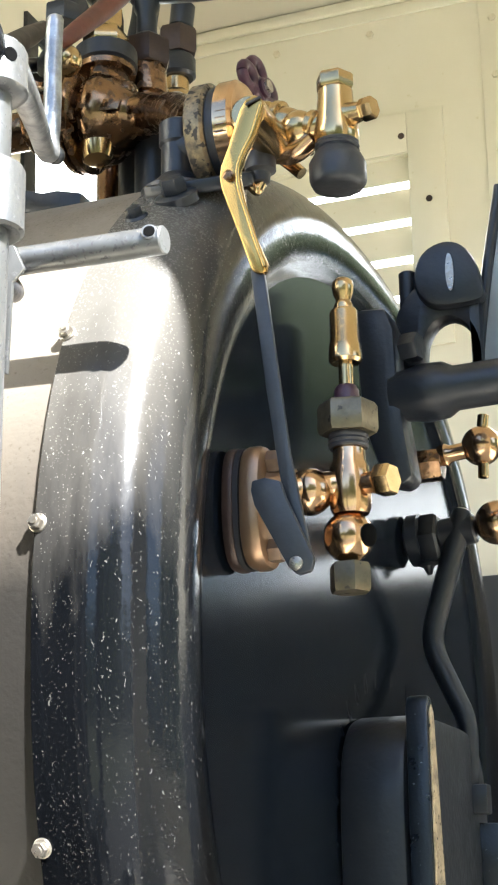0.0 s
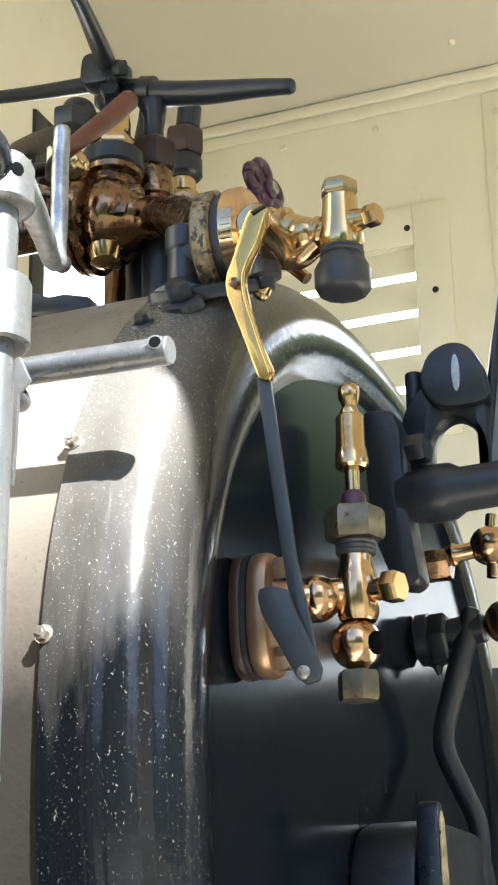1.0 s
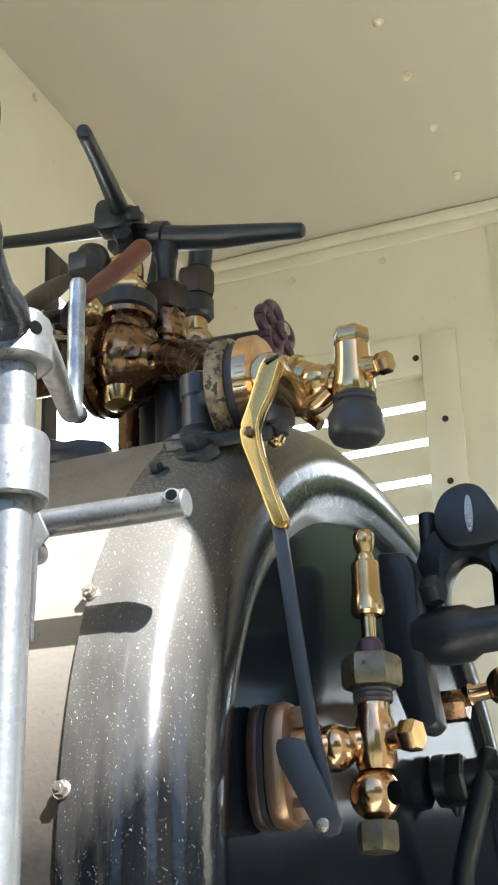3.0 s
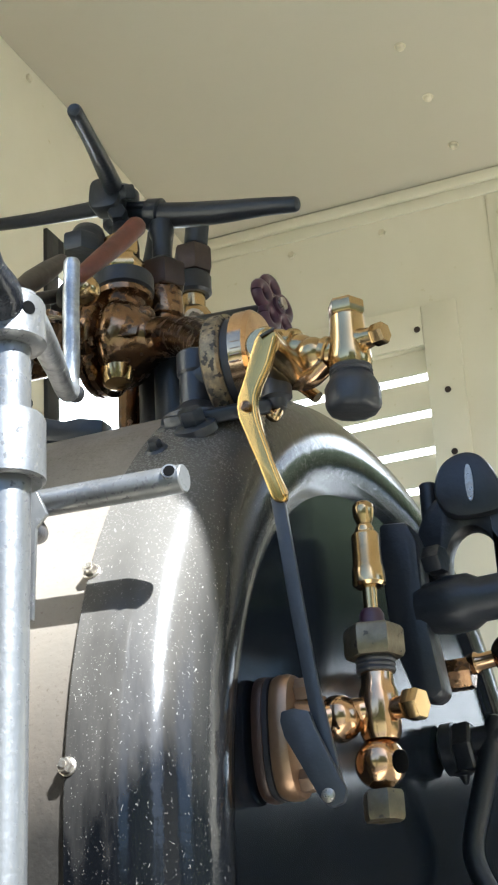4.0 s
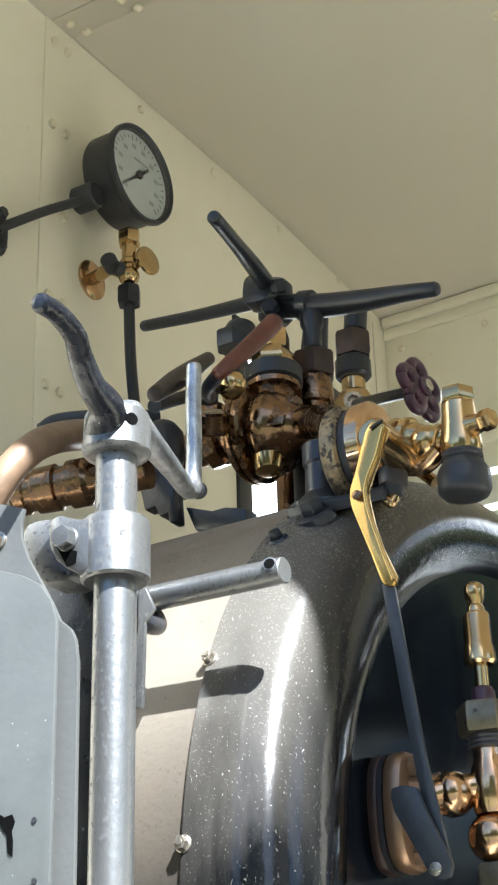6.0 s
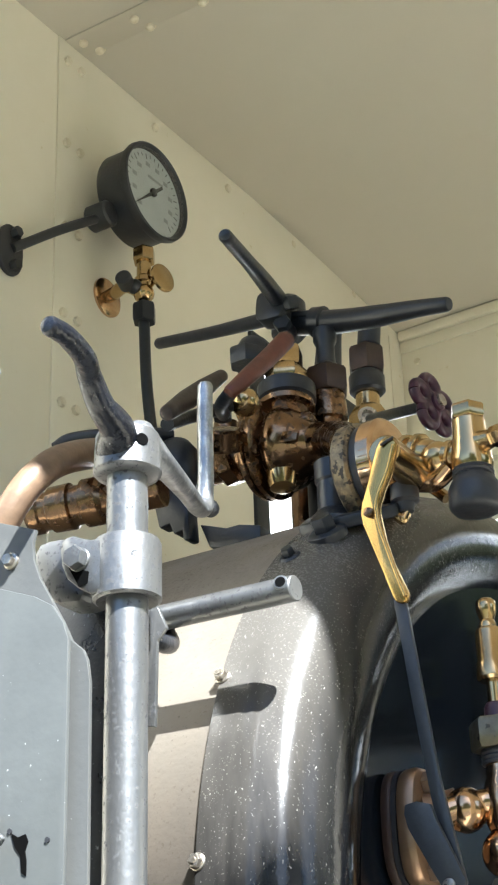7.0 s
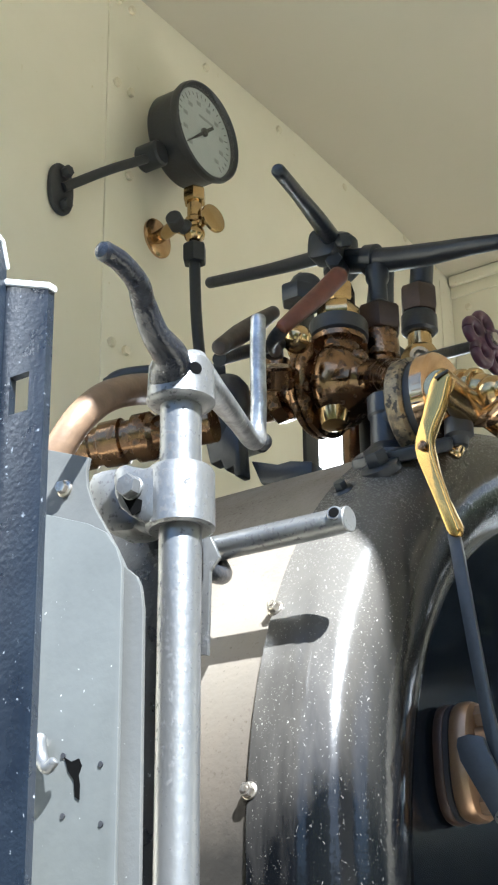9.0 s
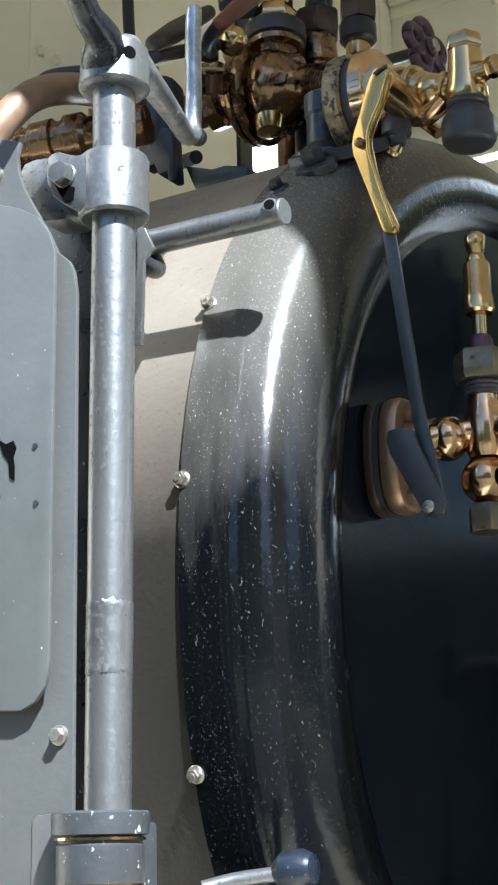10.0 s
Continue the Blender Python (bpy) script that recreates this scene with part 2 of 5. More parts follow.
# unseen floor, made pale as a reflector for walls and ceiling
FLOOR = mat("bounce_footplate", (0.66, 0.61, 0.51), 0.7, second=(0.52, 0.47, 0.38), scale=8, amount=0.9, bump=0.3)


# ---- building blocks ----
def part(name, bm, material, parent=None, label="", smooth=38):
    """One mesh object from a bmesh in world coordinates, with its origin at its middle, under a parent that is only moved, not turned."""
    co = [v.co for v in bm.verts]
    lo = Vector([min(c[i] for c in co) for i in range(3)])
    hi = Vector([max(c[i] for c in co) for i in range(3)])
    mid = (lo + hi) / 2
    bmesh.ops.translate(bm, verts=bm.verts, vec=-mid)
    bmesh.ops.recalc_face_normals(bm, faces=bm.faces)
    me = bpy.data.meshes.new(name)
    bm.to_mesh(me)
    bm.free()
    me.materials.append(material)
    if smooth:
        me.polygons.foreach_set("use_smooth", [True] * len(me.polygons))
        for p in me.polygons:
            if len(p.vertices) > 4:
                p.use_smooth = False
        me.set_sharp_from_angle(angle=radians(smooth))
    ob = new(name, me)
    if parent is None:
        ob.location = mid
        ob["at"] = tuple(mid)
    else:
        ob.parent = parent
        ob.location = mid - Vector(parent["at"])
        ob["at"] = tuple(mid)
    if label:
        tagged(ob, label)
    return ob


def thing(name, at, label, category, group="", kind=""):
    ob = new(name)
    ob.empty_display_size = 0.02
    ob.location = at
    ob["at"] = tuple(at)
    return tagged(ob, label, category, group, kind)


def frame_of(d):
    d = Vector(d).normalized()
    u = d.cross(Vector((0, 0, 1)))
    if u.length < 1e-3:
        u = Vector((1, 0, 0))
    u.normalize()
    return d, u, d.cross(u)


def lathe(at, d, prof, seg=24, bm=None, turn=0.0, sx=1.0):
    """Surface of revolution about the axis through at along d: prof is (distance, radius). sx squeezes it along the first side."""
    bm = bm or bmesh.new()
    d, u, w = frame_of(d)
    at = Vector(at)
    rings = []
    for s, r in prof:
        if r <= 1e-6:
            rings.append([bm.verts.new(at + d * s)])
        else:
            rings.append([bm.verts.new(at + d * s + (u * sx * math.cos(a) + w * math.sin(a)) * r)
                          for a in (turn + 2 * math.pi * k / seg for k in range(seg))])
    for a, b in zip(rings, rings[1:]):
        for k in range(seg):
            q = [a[k % len(a)], a[(k + 1) % len(a)], b[(k + 1) % len(b)], b[k % len(b)]]
            q = list(dict.fromkeys(q))
            if len(q) > 2:
                bm.faces.new(q)
    for end in (rings[0], rings[-1]):
        if len(end) > 2:
            bm.faces.new(end)
    return bm


def rod(a, b, r, seg=20, edge=0.0, bm=None):
    a, b = Vector(a), Vector(b)
    n = (b - a).length
    e = edge or min(r, n) * 0.15
    return lathe(a, b - a, [(0, r - e), (e, r), (n - e, r), (n, r - e)], seg, bm)


def hexagon(at, d, af, h, bm=None, turn=0.0):
    """A chamfered hexagon head or nut, af across flats."""
    r = af / 2 / math.cos(math.pi / 6)
    c = h * 0.14
    return lathe(at, d, [(0, r * 0.93), (c, r), (h - c, r), (h, r * 0.90)], 6, bm, turn)


def ball(at, r, seg=24, squash=1.0, bm=None, d=(0, 0, 1)):
    prof = [(-r * squash * math.cos(math.pi * k / 14), r * math.sin(math.pi * k / 14)) for k in range(15)]
    prof[0], prof[-1] = (prof[0][0], 0), (prof[-1][0], 0)
    return lathe(at, d, prof, seg, bm)


def spline(pts, steps=8):
    p = [Vector(q) for q in pts]
    p = [2 * p[0] - p[1]] + p + [2 * p[-1] - p[-2]]
    out = []
    for k in range(1, len(p) - 2):
        for s in range(steps):
            t = s / steps
            a, b, c, d = p[k - 1:k + 3]
            out.append(0.5 * (2 * b + (c - a) * t + (2 * a - 5 * b + 4 * c - d) * t * t + (3 * b - a - 3 * c + d) * t ** 3))
    return out + [p[-2]]


def tube(pts, r, seg=16, steps=8, round_ends=False, bm=None, smooth=True):
    """A bent round bar. r: one radius, or one for each given point."""
    bm = bm or bmesh.new()
    path = spline(pts, steps) if smooth else [Vector(p) for p in pts]
    rs = [r] * len(path) if not isinstance(r, (list, tuple)) else [float(np.interp(k / (len(path) - 1) * (len(r) - 1), range(len(r)), r)) for k in range(len(path))]
    if round_ends:
        t0, t1 = (path[0] - path[1]).normalized(), (path[-1] - path[-2]).normalized()
        path = [path[0] + t0 * rs[0] * 0.55, path[0] + t0 * rs[0] * 0.38] + path + [path[-1] + t1 * rs[-1] * 0.38, path[-1] + t1 * rs[-1] * 0.55]
        rs = [rs[0] * 0.35, rs[0] * 0.8] + rs + [rs[-1] * 0.8, rs[-1] * 0.35]
    u = None
    rings = []
    for k, p in enumerate(path):
        t = (path[min(k + 1, len(path) - 1)] - path[max(k - 1, 0)]).normalized()
        if u is None:
            _, u, _ = frame_of(t)
        u = (u - t * u.dot(t)).normalized()
        w = t.cross(u)
        rings.append([bm.verts.new(p + (u * math.cos(a) + w * math.sin(a)) * rs[k]) for a in (2 * math.pi * j / seg for j in range(seg))])
    for a, b in zip(rings, rings[1:]):
        for j in range(seg):
            bm.faces.new([a[j], a[(j + 1) % seg], b[(j + 1) % seg], b[j]])
    bm.faces.new(rings[0])
    bm.faces.new(rings[-1])
    return bm


def slab(poly, at, u, v, thick, bevel=0.001, bm=None):
    """A plate: the outline poly in the plane through at along u and v, thickened along u x v."""
    own = bmesh.new()
    at, u, v = Vector(at), Vector(u).normalized(), Vector(v).normalized()
    n = u.cross(v)
    lo = [own.verts.new(at + u * a + v * b) for a, b in poly]
    hi = [own.verts.new(at + u * a + v * b + n * thick) for a, b in poly]
    own.faces.new(lo)
    own.faces.new(hi)
    for k in range(len(poly)):
        j = (k + 1) % len(poly)
        own.faces.new([lo[k], lo[j], hi[j], hi[k]])
    bmesh.ops.recalc_face_normals(own, faces=own.faces)
    if bevel:
        edges = [e for e in own.edges if len(e.link_faces) == 2 and e.calc_face_angle(0) > 0.6]
        bmesh.ops.bevel(own, geom=edges, offset=bevel, segments=2, affect='EDGES', profile=0.5)
    if bm is None:
        return own
    me = bpy.data.meshes.new("tmp")
    own.to_mesh(me)
    own.free()
    bm.from_mesh(me)
    bpy.data.meshes.remove(me)
    return bm


def rounded(pts, steps=5):
    """A closed outline drawn smoothly through the given points."""
    n = len(pts)
    out = []
    for k in range(n):
        a, b, c, d = (Vector(pts[(k + j) % n]) for j in (-1, 0, 1, 2))
        for i in range(steps):
            t = i / steps
            p = 0.5 * (2 * b + (c - a) * t + (2 * a - 5 * b + 4 * c - d) * t * t + (3 * b - a - 3 * c + d) * t ** 3)
            out.append((p[0], p[1]))
    return out


def box(lo, hi, bevel=0.001, bm=None):
    (x0, y0, z0), (x1, y1, z1) = lo, hi
    return slab([(x0, y0), (x1, y0), (x1, y1), (x0, y1)], (0, 0, z0), (1, 0, 0), (0, 1, 0), z1 - z0, bevel, bm)


def structure(name, boxes, material, label, category, bevel=0.0):
    bm = bmesh.new()
    for lo, hi in boxes:
        box(lo, hi, bevel, bm)
    return tagged(part(name, bm, material, None, label, smooth=30), label, category, "", "structure")


def oval(ry, rz, n=32, power=2.4):
    out = []
    for k in range(n):
        c, s = math.cos(2 * math.pi * k / n), math.sin(2 * math.pi * k / n)
        out.append((ry * math.copysign(abs(c) ** (2 / power), c), rz * math.copysign(abs(s) ** (2 / power), s)))
    return out


# ---- the large structure ----
WALL_Y, CEIL_Z, FLOOR_Z, EAVE_Y, DOOR_X = 2.333, 2.20, 0.30, 0.38, 1.396
SLITS = (1.837, 1.774, 1.711, 1.648)
structure("ground", [((-400, -400, -0.80), (400, 400, -0.70))], GROUND, "rough grass around the engine", "ground")
structure("pavement", [((-8, -3.4, -0.74), (10, EAVE_Y - 0.03, -0.69))], PAVING, "dark cinder path beside the engine", "pavement")
# glowing ring added so the openings show blown-out sky
glow = bpy.data.materials.new("sky_glow")
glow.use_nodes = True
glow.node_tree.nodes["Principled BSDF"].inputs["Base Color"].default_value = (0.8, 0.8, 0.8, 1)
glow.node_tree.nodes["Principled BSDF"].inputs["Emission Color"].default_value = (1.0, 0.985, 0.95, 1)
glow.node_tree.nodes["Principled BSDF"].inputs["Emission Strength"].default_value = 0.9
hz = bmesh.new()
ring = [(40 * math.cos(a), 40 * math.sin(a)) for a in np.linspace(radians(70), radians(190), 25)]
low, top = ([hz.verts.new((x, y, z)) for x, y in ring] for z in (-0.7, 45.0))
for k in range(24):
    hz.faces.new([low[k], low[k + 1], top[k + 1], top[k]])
# unseen trees added to shape the boiler's reflections; tall ones block bright sky
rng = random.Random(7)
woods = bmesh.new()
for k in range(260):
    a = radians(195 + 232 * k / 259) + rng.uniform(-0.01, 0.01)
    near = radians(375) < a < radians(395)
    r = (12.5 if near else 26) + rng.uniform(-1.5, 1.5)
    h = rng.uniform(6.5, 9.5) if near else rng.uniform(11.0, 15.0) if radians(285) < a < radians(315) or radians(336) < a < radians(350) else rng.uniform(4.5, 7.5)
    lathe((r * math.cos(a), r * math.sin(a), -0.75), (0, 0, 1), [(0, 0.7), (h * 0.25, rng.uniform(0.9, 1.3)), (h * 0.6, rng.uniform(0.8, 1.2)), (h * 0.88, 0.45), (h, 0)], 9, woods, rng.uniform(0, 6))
# bare-trunk crowns added so the end plate reflects a sky slot
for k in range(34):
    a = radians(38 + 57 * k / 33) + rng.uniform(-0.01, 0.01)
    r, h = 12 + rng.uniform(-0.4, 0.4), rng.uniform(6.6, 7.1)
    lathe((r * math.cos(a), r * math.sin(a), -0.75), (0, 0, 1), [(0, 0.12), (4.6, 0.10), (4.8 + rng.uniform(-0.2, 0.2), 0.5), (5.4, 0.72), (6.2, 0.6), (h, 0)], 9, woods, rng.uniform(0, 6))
tagged(part("tree_screen", woods, mat("dark_foliage", (0.035, 0.055, 0.022), 0.8, second=(0.07, 0.085, 0.035), scale=1.5, amount=0.9, bump=0.8, bump_scale=5)),
       "unseen dark tree belt added to darken glossy reflections", "trees", "", "stuff")
tagged(part("backdrop", hz, glow), "glowing pale backdrop in place of overexposed sky", "backdrop", "", "structure")
structure("floor", [((-0.3, EAVE_Y, FLOOR_Z - 0.05), (2.7, WALL_Y + 0.03, FLOOR_Z))], FLOOR, "unseen cab footplate, pale to bounce light upwards", "floor")
def roof_z(y):
    """Underside of the cambered roof."""
    return CEIL_Z - 0.029 * (max(0.0, y - 1.85) / (WALL_Y - 1.85)) ** 1.6


roof_edge = [(y, roof_z(y)) for y in [EAVE_Y, 1.85] + [1.85 + 0.0475 * k for k in range(1, 12)]]
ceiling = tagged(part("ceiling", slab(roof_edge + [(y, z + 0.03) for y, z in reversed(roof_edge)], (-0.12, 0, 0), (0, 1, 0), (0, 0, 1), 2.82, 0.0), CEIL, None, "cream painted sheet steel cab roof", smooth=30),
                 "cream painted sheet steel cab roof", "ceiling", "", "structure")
WIN = (1.857, 2.27, 1.30, 1.92)
wall_front = structure("wall_front", [
    ((-0.025, EAVE_Y, FLOOR_Z), (0, WIN[0], CEIL_Z)),
    ((-0.025, WIN[1], FLOOR_Z), (0, WALL_Y, CEIL_Z)),
    ((-0.025, WIN[0], FLOOR_Z), (0, WIN[1], WIN[2])),
    ((-0.025, WIN[0], WIN[3]), (0, WIN[1], CEIL_Z))], CREAM, "cream painted front wall of the cab with a bright window", "wall")
wall_side = structure("wall_side", [
    ((-0.025, WALL_Y, FLOOR_Z), (0.10, WALL_Y + 0.02, CEIL_Z)),
    ((0.408, WALL_Y, FLOOR_Z), (0.80, WALL_Y + 0.02, CEIL_Z)),
    ((1.37, WALL_Y, FLOOR_Z), (2.7, WALL_Y + 0.02, CEIL_Z)),
    ((0.80, WALL_Y, 1.98), (1.37, WALL_Y + 0.02, CEIL_Z)),
    ((0.80, WALL_Y, FLOOR_Z), (1.37, WALL_Y + 0.02, 1.21)),
    ((0.10, WALL_Y, FLOOR_Z), (0.408, WALL_Y + 0.02, 1.61)),
    ((0.10, WALL_Y, 1.885), (0.408, WALL_Y + 0.02, CEIL_Z))], CREAM, "cream painted cab side wall with a louvred vent", "wall")
structure("wall_dado", [((0.02, WALL_Y - 0.006, FLOOR_Z), (2.66, WALL_Y - 0.0005, 1.20))],
          DADO, "black painted lower part of the cab walls", "wall")
jamb = [(DOOR_X, FLOOR_Z + 0.05), (DOOR_X, 2.06), (DOOR_X - 0.004, 2.085), (DOOR_X - 0.013, 2.104), (DOOR_X - 0.030, 2.122), (DOOR_X - 0.058, 2.148), (DOOR_X - 0.11, 2.170), (DOOR_X - 0.20, CEIL_Z)]
near_side = slab(jamb + [(2.7, CEIL_Z), (2.7, FLOOR_Z + 0.05)], (0, EAVE_Y, 0), (1, 0, 0), (0, 0, 1), 0.02, 0.0)
box((-0.025, EAVE_Y - 0.02, FLOOR_Z - 0.4), (2.7, EAVE_Y, FLOOR_Z + 0.0499), 0.0, near_side)
tagged(part("wall_near", near_side, CREAM, None, smooth=30), "cream painted cab side with a round-cornered doorway", "wall", "", "structure")
structure("wall_rear", [((2.67, EAVE_Y, FLOOR_Z), (2.7, WALL_Y, 0.75))], CREAM, "cream painted rear cab wall", "wall")


# ---- wall details ----
def pieces(name, bm, material, parent, spots):
    """Alike small pieces on one mesh, children of a wall or a thing."""
    first = part(name, bm, material, parent)
    p = Vector(parent["at"])
    first.location = Vector(spots[0]) - p
    for s in spots[1:]:
        ob = new(name, first.data)
        ob.parent = parent
        ob.location = Vector(s) - p


def bolt_head(d, af=0.0115, h=0.007, washer=0.0085):
    bm = lathe((0, 0, 0), d, [(0, washer), (0.0012, washer), (0.0016, washer * 0.9)], 16)
    hexagon(Vector(d) * 0.0014, d, af, h, bm)
    return bm


pieces("rivet", bolt_head((1, 0, 0)), RIVET, wall_front,
       [(0.0032, y, 2.176) for y in (1.588, 1.777)] + [(0.0, y, 2.176) for y in (1.02, 1.21, 1.971, 2.168)]
       + [(0.004, y, z) for z in (2.166, 2.0325, 1.904, 1.7775, 1.6535, 1.53) for y in (1.390, 1.418)])
lap = [(1.374, FLOOR_Z + 0.02), (WIN[0] - 0.035, FLOOR_Z + 0.02), (WIN[0] - 0.035, WIN[3] + 0.031), (WALL_Y - 0.046, WIN[3] + 0.031), (WALL_Y - 0.046, 2.171), (2.10, 2.186), (1.85, CEIL_Z - 0.001), (1.374, CEIL_Z - 0.001)]
part("lap_sheet", slab(lap, (0, 0, 0), (0, 1, 0), (0, 0, 1), 0.003, 0.001), CREAM, wall_front)
part("corner_angle", box((0.0, WALL_Y - 0.045, FLOOR_Z + 0.02), (0.004, WALL_Y - 0.002, CEIL_Z - 0.05), 0.001), CREAM, wall_front)
pieces("rivet", bolt_head((0, -1, 0)), RIVET, wall_side,
       [(x, WALL_Y - 0.001, 2.106) for x in (0.034, 0.194, 0.355)] + [(0.556, WALL_Y - 0.004, z) for z in (2.09, 1.99, 1.86, 1.74, 1.62)])
part("lap_strip", box((0.534, WALL_Y - 0.004, 1.205), (0.60, WALL_Y, 2.127), 0.001), CREAM, wall_side)
part("cornice", box((0.004, WALL_Y - 0.014, 2.151), (2.66, WALL_Y - 0.001, 2.1705), 0.004), CREAM, wall_side)
part("cornice_lip", box((0.004, WALL_Y - 0.0075, 2.128), (2.66, WALL_Y - 0.001, 2.1508), 0.003), CREAM, wall_side)

vent = thing("louvre_vent", (0.25, WALL_Y, 1.6), "cream painted louvred vent with bright daylight slits", "vent")
fr = bmesh.new()
for lo, hi in (((0.409, 1.56), (0.468, 1.955)), ((0.04, 1.886), (0.4085, 1.955)), ((0.04, 1.56), (0.4085, 1.609)), ((0.04, 1.6095), (0.099, 1.8855))):
    box((lo[0], WALL_Y - 0.006, lo[1]), (hi[0], WALL_Y - 0.0005, hi[1]), 0.0015, fr)
part("frame", fr, CREAM, vent)
edges = [1.904] + [z for s in SLITS for z in (s + 0.0052, s - 0.0052)] + [1.600]
for k in range(0, len(edges), 2):
    hi_z, lo_z = edges[k], edges[k + 1]
    part("slat", slab([(0.101, 0), (0.407, 0), (0.407, hi_z - lo_z), (0.101, hi_z - lo_z)], (0, WALL_Y + 0.010, lo_z), (1, 0, 0), (0, 0.10, 1), 0.003, 0.0008), CREAM, vent)
scr = [(0.400, 1.914), (0.440, 1.800), (0.440, 1.695), (0.25, 1.914), (0.12, 1.914), (0.440, 1.60)]
first_screw = rod((0, 0, 0), (0, -0.003, 0), 0.0052, 14)
pieces("screw", first_screw, RUSTY, vent, [(x, WALL_Y - 0.0065, z) for x, z in scr])

rb = bmesh.new()
for x, y in [(0.508 + 0.0015 * k, 1.844 + 0.132 * k) for k in range(-6, 4)] + [(0.021 + 0.085 * k, 1.402) for k in range(0, 12)] + [(0.029 + 0.085 * k, 1.427) for k in range(0, 12)] + [(1.15, 0.45 + 0.1385 * k) for k in range(12)]:
    lathe((x, y, roof_z(y) - 0.0005), (0, 0, -1), [(0, 0.0085), (0.0014, 0.0085), (0.0016, 0.0064), (0.006, 0.0058), (0.0085, 0.0030), (0.009, 0)], 14, rb)
for f in rb.faces:
    f.material_index = 1
ceiling.data.materials.append(RIVET)
me = ceiling.data
tmp = bmesh.new()
tmp.from_mesh(me)
bmesh.ops.translate(rb, verts=rb.verts, vec=-Vector(ceiling["at"]))
box(Vector((0.002, 1.385, CEIL_Z - 0.0025)) - Vector(ceiling["at"]), Vector((2.6, 1.43, CEIL_Z - 0.0002)) - Vector(ceiling["at"]), 0.0006, tmp)
rm = bpy.data.meshes.new("rivets")
rb.to_mesh(rm)
tmp.from_mesh(rm)
tmp.to_mesh(me)
me.polygons.foreach_set("use_smooth", [True] * len(me.polygons))
me.set_sharp_from_angle(angle=radians(35))
tmp.free()
rb.free()

window = tagged(thing("window_1", (0, 2.0, 1.3), "open front cab window with dark steel frame and bright sky", "window"), kind="structure")
wf = bmesh.new()
y0, y1, z0, z1 = WIN
for lo, hi in (((y0 - 0.034, z0 - 0.03), (y0, z1 + 0.03)), ((y1, z0 - 0.03), (y1 + 0.03, z1 + 0.03)), ((y0, z1), (y1, z1 + 0.03)), ((y0, z0 - 0.03), (y1, z0))):
    box((0.0005, lo[0], lo[1]), (0.008, hi[0], hi[1]), 0.0015, wf)
part("frame", wf, DARK, window)

# ---- boiler ----
BY, BZ, BA, BB, BP = 1.2875, 0.901, 0.4428, 0.4021, 2.2
boiler = thing("boiler", (0.3, BY, 0.5), "black enamelled oval boiler end with tan sunlit lagging", "boiler")


def shell(prof, seg=160, closed=True):
    bm = bmesh.new()
    rings = []
    for x, inset in prof:
        k = max(0.0, 1 - inset / BB)
        rings.append([bm.verts.new((x, BY + k * a, BZ + k * b)) for a, b in oval(BA, BB, seg, BP)])
    for a, b in zip(rings, rings[1:]):
        for j in range(seg):
            bm.faces.new([a[j], a[(j + 1) % seg], b[(j + 1) % seg], b[j]])
    if closed:
        bm.faces.new(rings[0])
        bm.faces.new(rings[-1])
    return bm


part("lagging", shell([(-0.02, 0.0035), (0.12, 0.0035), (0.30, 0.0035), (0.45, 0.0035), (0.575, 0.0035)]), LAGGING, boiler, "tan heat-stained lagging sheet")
# rounded rim, turning in to a dished end plate
ROLL, DISH = 0.050, 0.050
RIM = [(0.588 + ROLL * math.sin(a), ROLL * (1 - math.cos(a))) for a in np.linspace(0, radians(130), 40)]
HOLLOW = [(RIM[-1][0] - DISH * (math.cos(a) - math.cos(radians(50))), RIM[-1][1] + DISH * (math.sin(radians(50)) - math.sin(a))) for a in np.linspace(radians(50), 0, 16)]
PLATE_X = HOLLOW[-1][0]
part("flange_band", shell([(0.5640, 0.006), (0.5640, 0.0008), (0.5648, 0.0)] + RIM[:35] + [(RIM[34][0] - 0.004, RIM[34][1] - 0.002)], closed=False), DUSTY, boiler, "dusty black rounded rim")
part("end_plate", shell([(RIM[34][0] - 0.006, RIM[34][1] - 0.002)] + RIM[34:] + HOLLOW[1:] + [(PLATE_X - 0.0004, 0.20), (PLATE_X - 0.0004, 0.30)]), BLACK, boiler, "glossy black dished end plate")
part("base", box((0.05, 0.98, FLOOR_Z), (0.55, 1.60, 0.56), 0.004), IRON, boiler)


def outward(y, z):
    a, b = (y - BY) / BA, (z - BZ) / BB
    return Vector((0, math.copysign(abs(a) ** (BP - 1), a) / BA, math.copysign(abs(b) ** (BP - 1), b) / BB)).normalized()


for y, z in ((0.886, 1.076), (0.851, 0.956), (0.872, 0.785), (0.935, 0.62)):
    n = outward(y, z)
    a, b = (y - BY) / BA, (z - BZ) / BB
    k = (abs(a) ** BP + abs(b) ** BP) ** (-1 / BP)
    spot = Vector((0.5665, BY + (y - BY) * k, BZ + (z - BZ) * k))
    bm = lathe(spot - n * 0.001, n, [(0, 0.0056), (0.0018, 0.0056), (0.0023, 0.005)], 18)
    hexagon(spot + n * 0.0010, n, 0.0078, 0.0042, bm)
    lathe(spot + n * 0.0050, n, [(0, 0.0023), (0.0012, 0.0021)], 10, bm)
    part("screw", bm, BOLT, boiler, "bright hexagon screw")

# ---- fire door on the end plate ----
fire = thing("fire_door", (0.65, 1.29, 0.75), "round black cast iron fire door with bright rim", "fire door")
FY, FZ = 1.325, 0.745
fire.location = fire["at"] = (0.62, FY, 0.60)
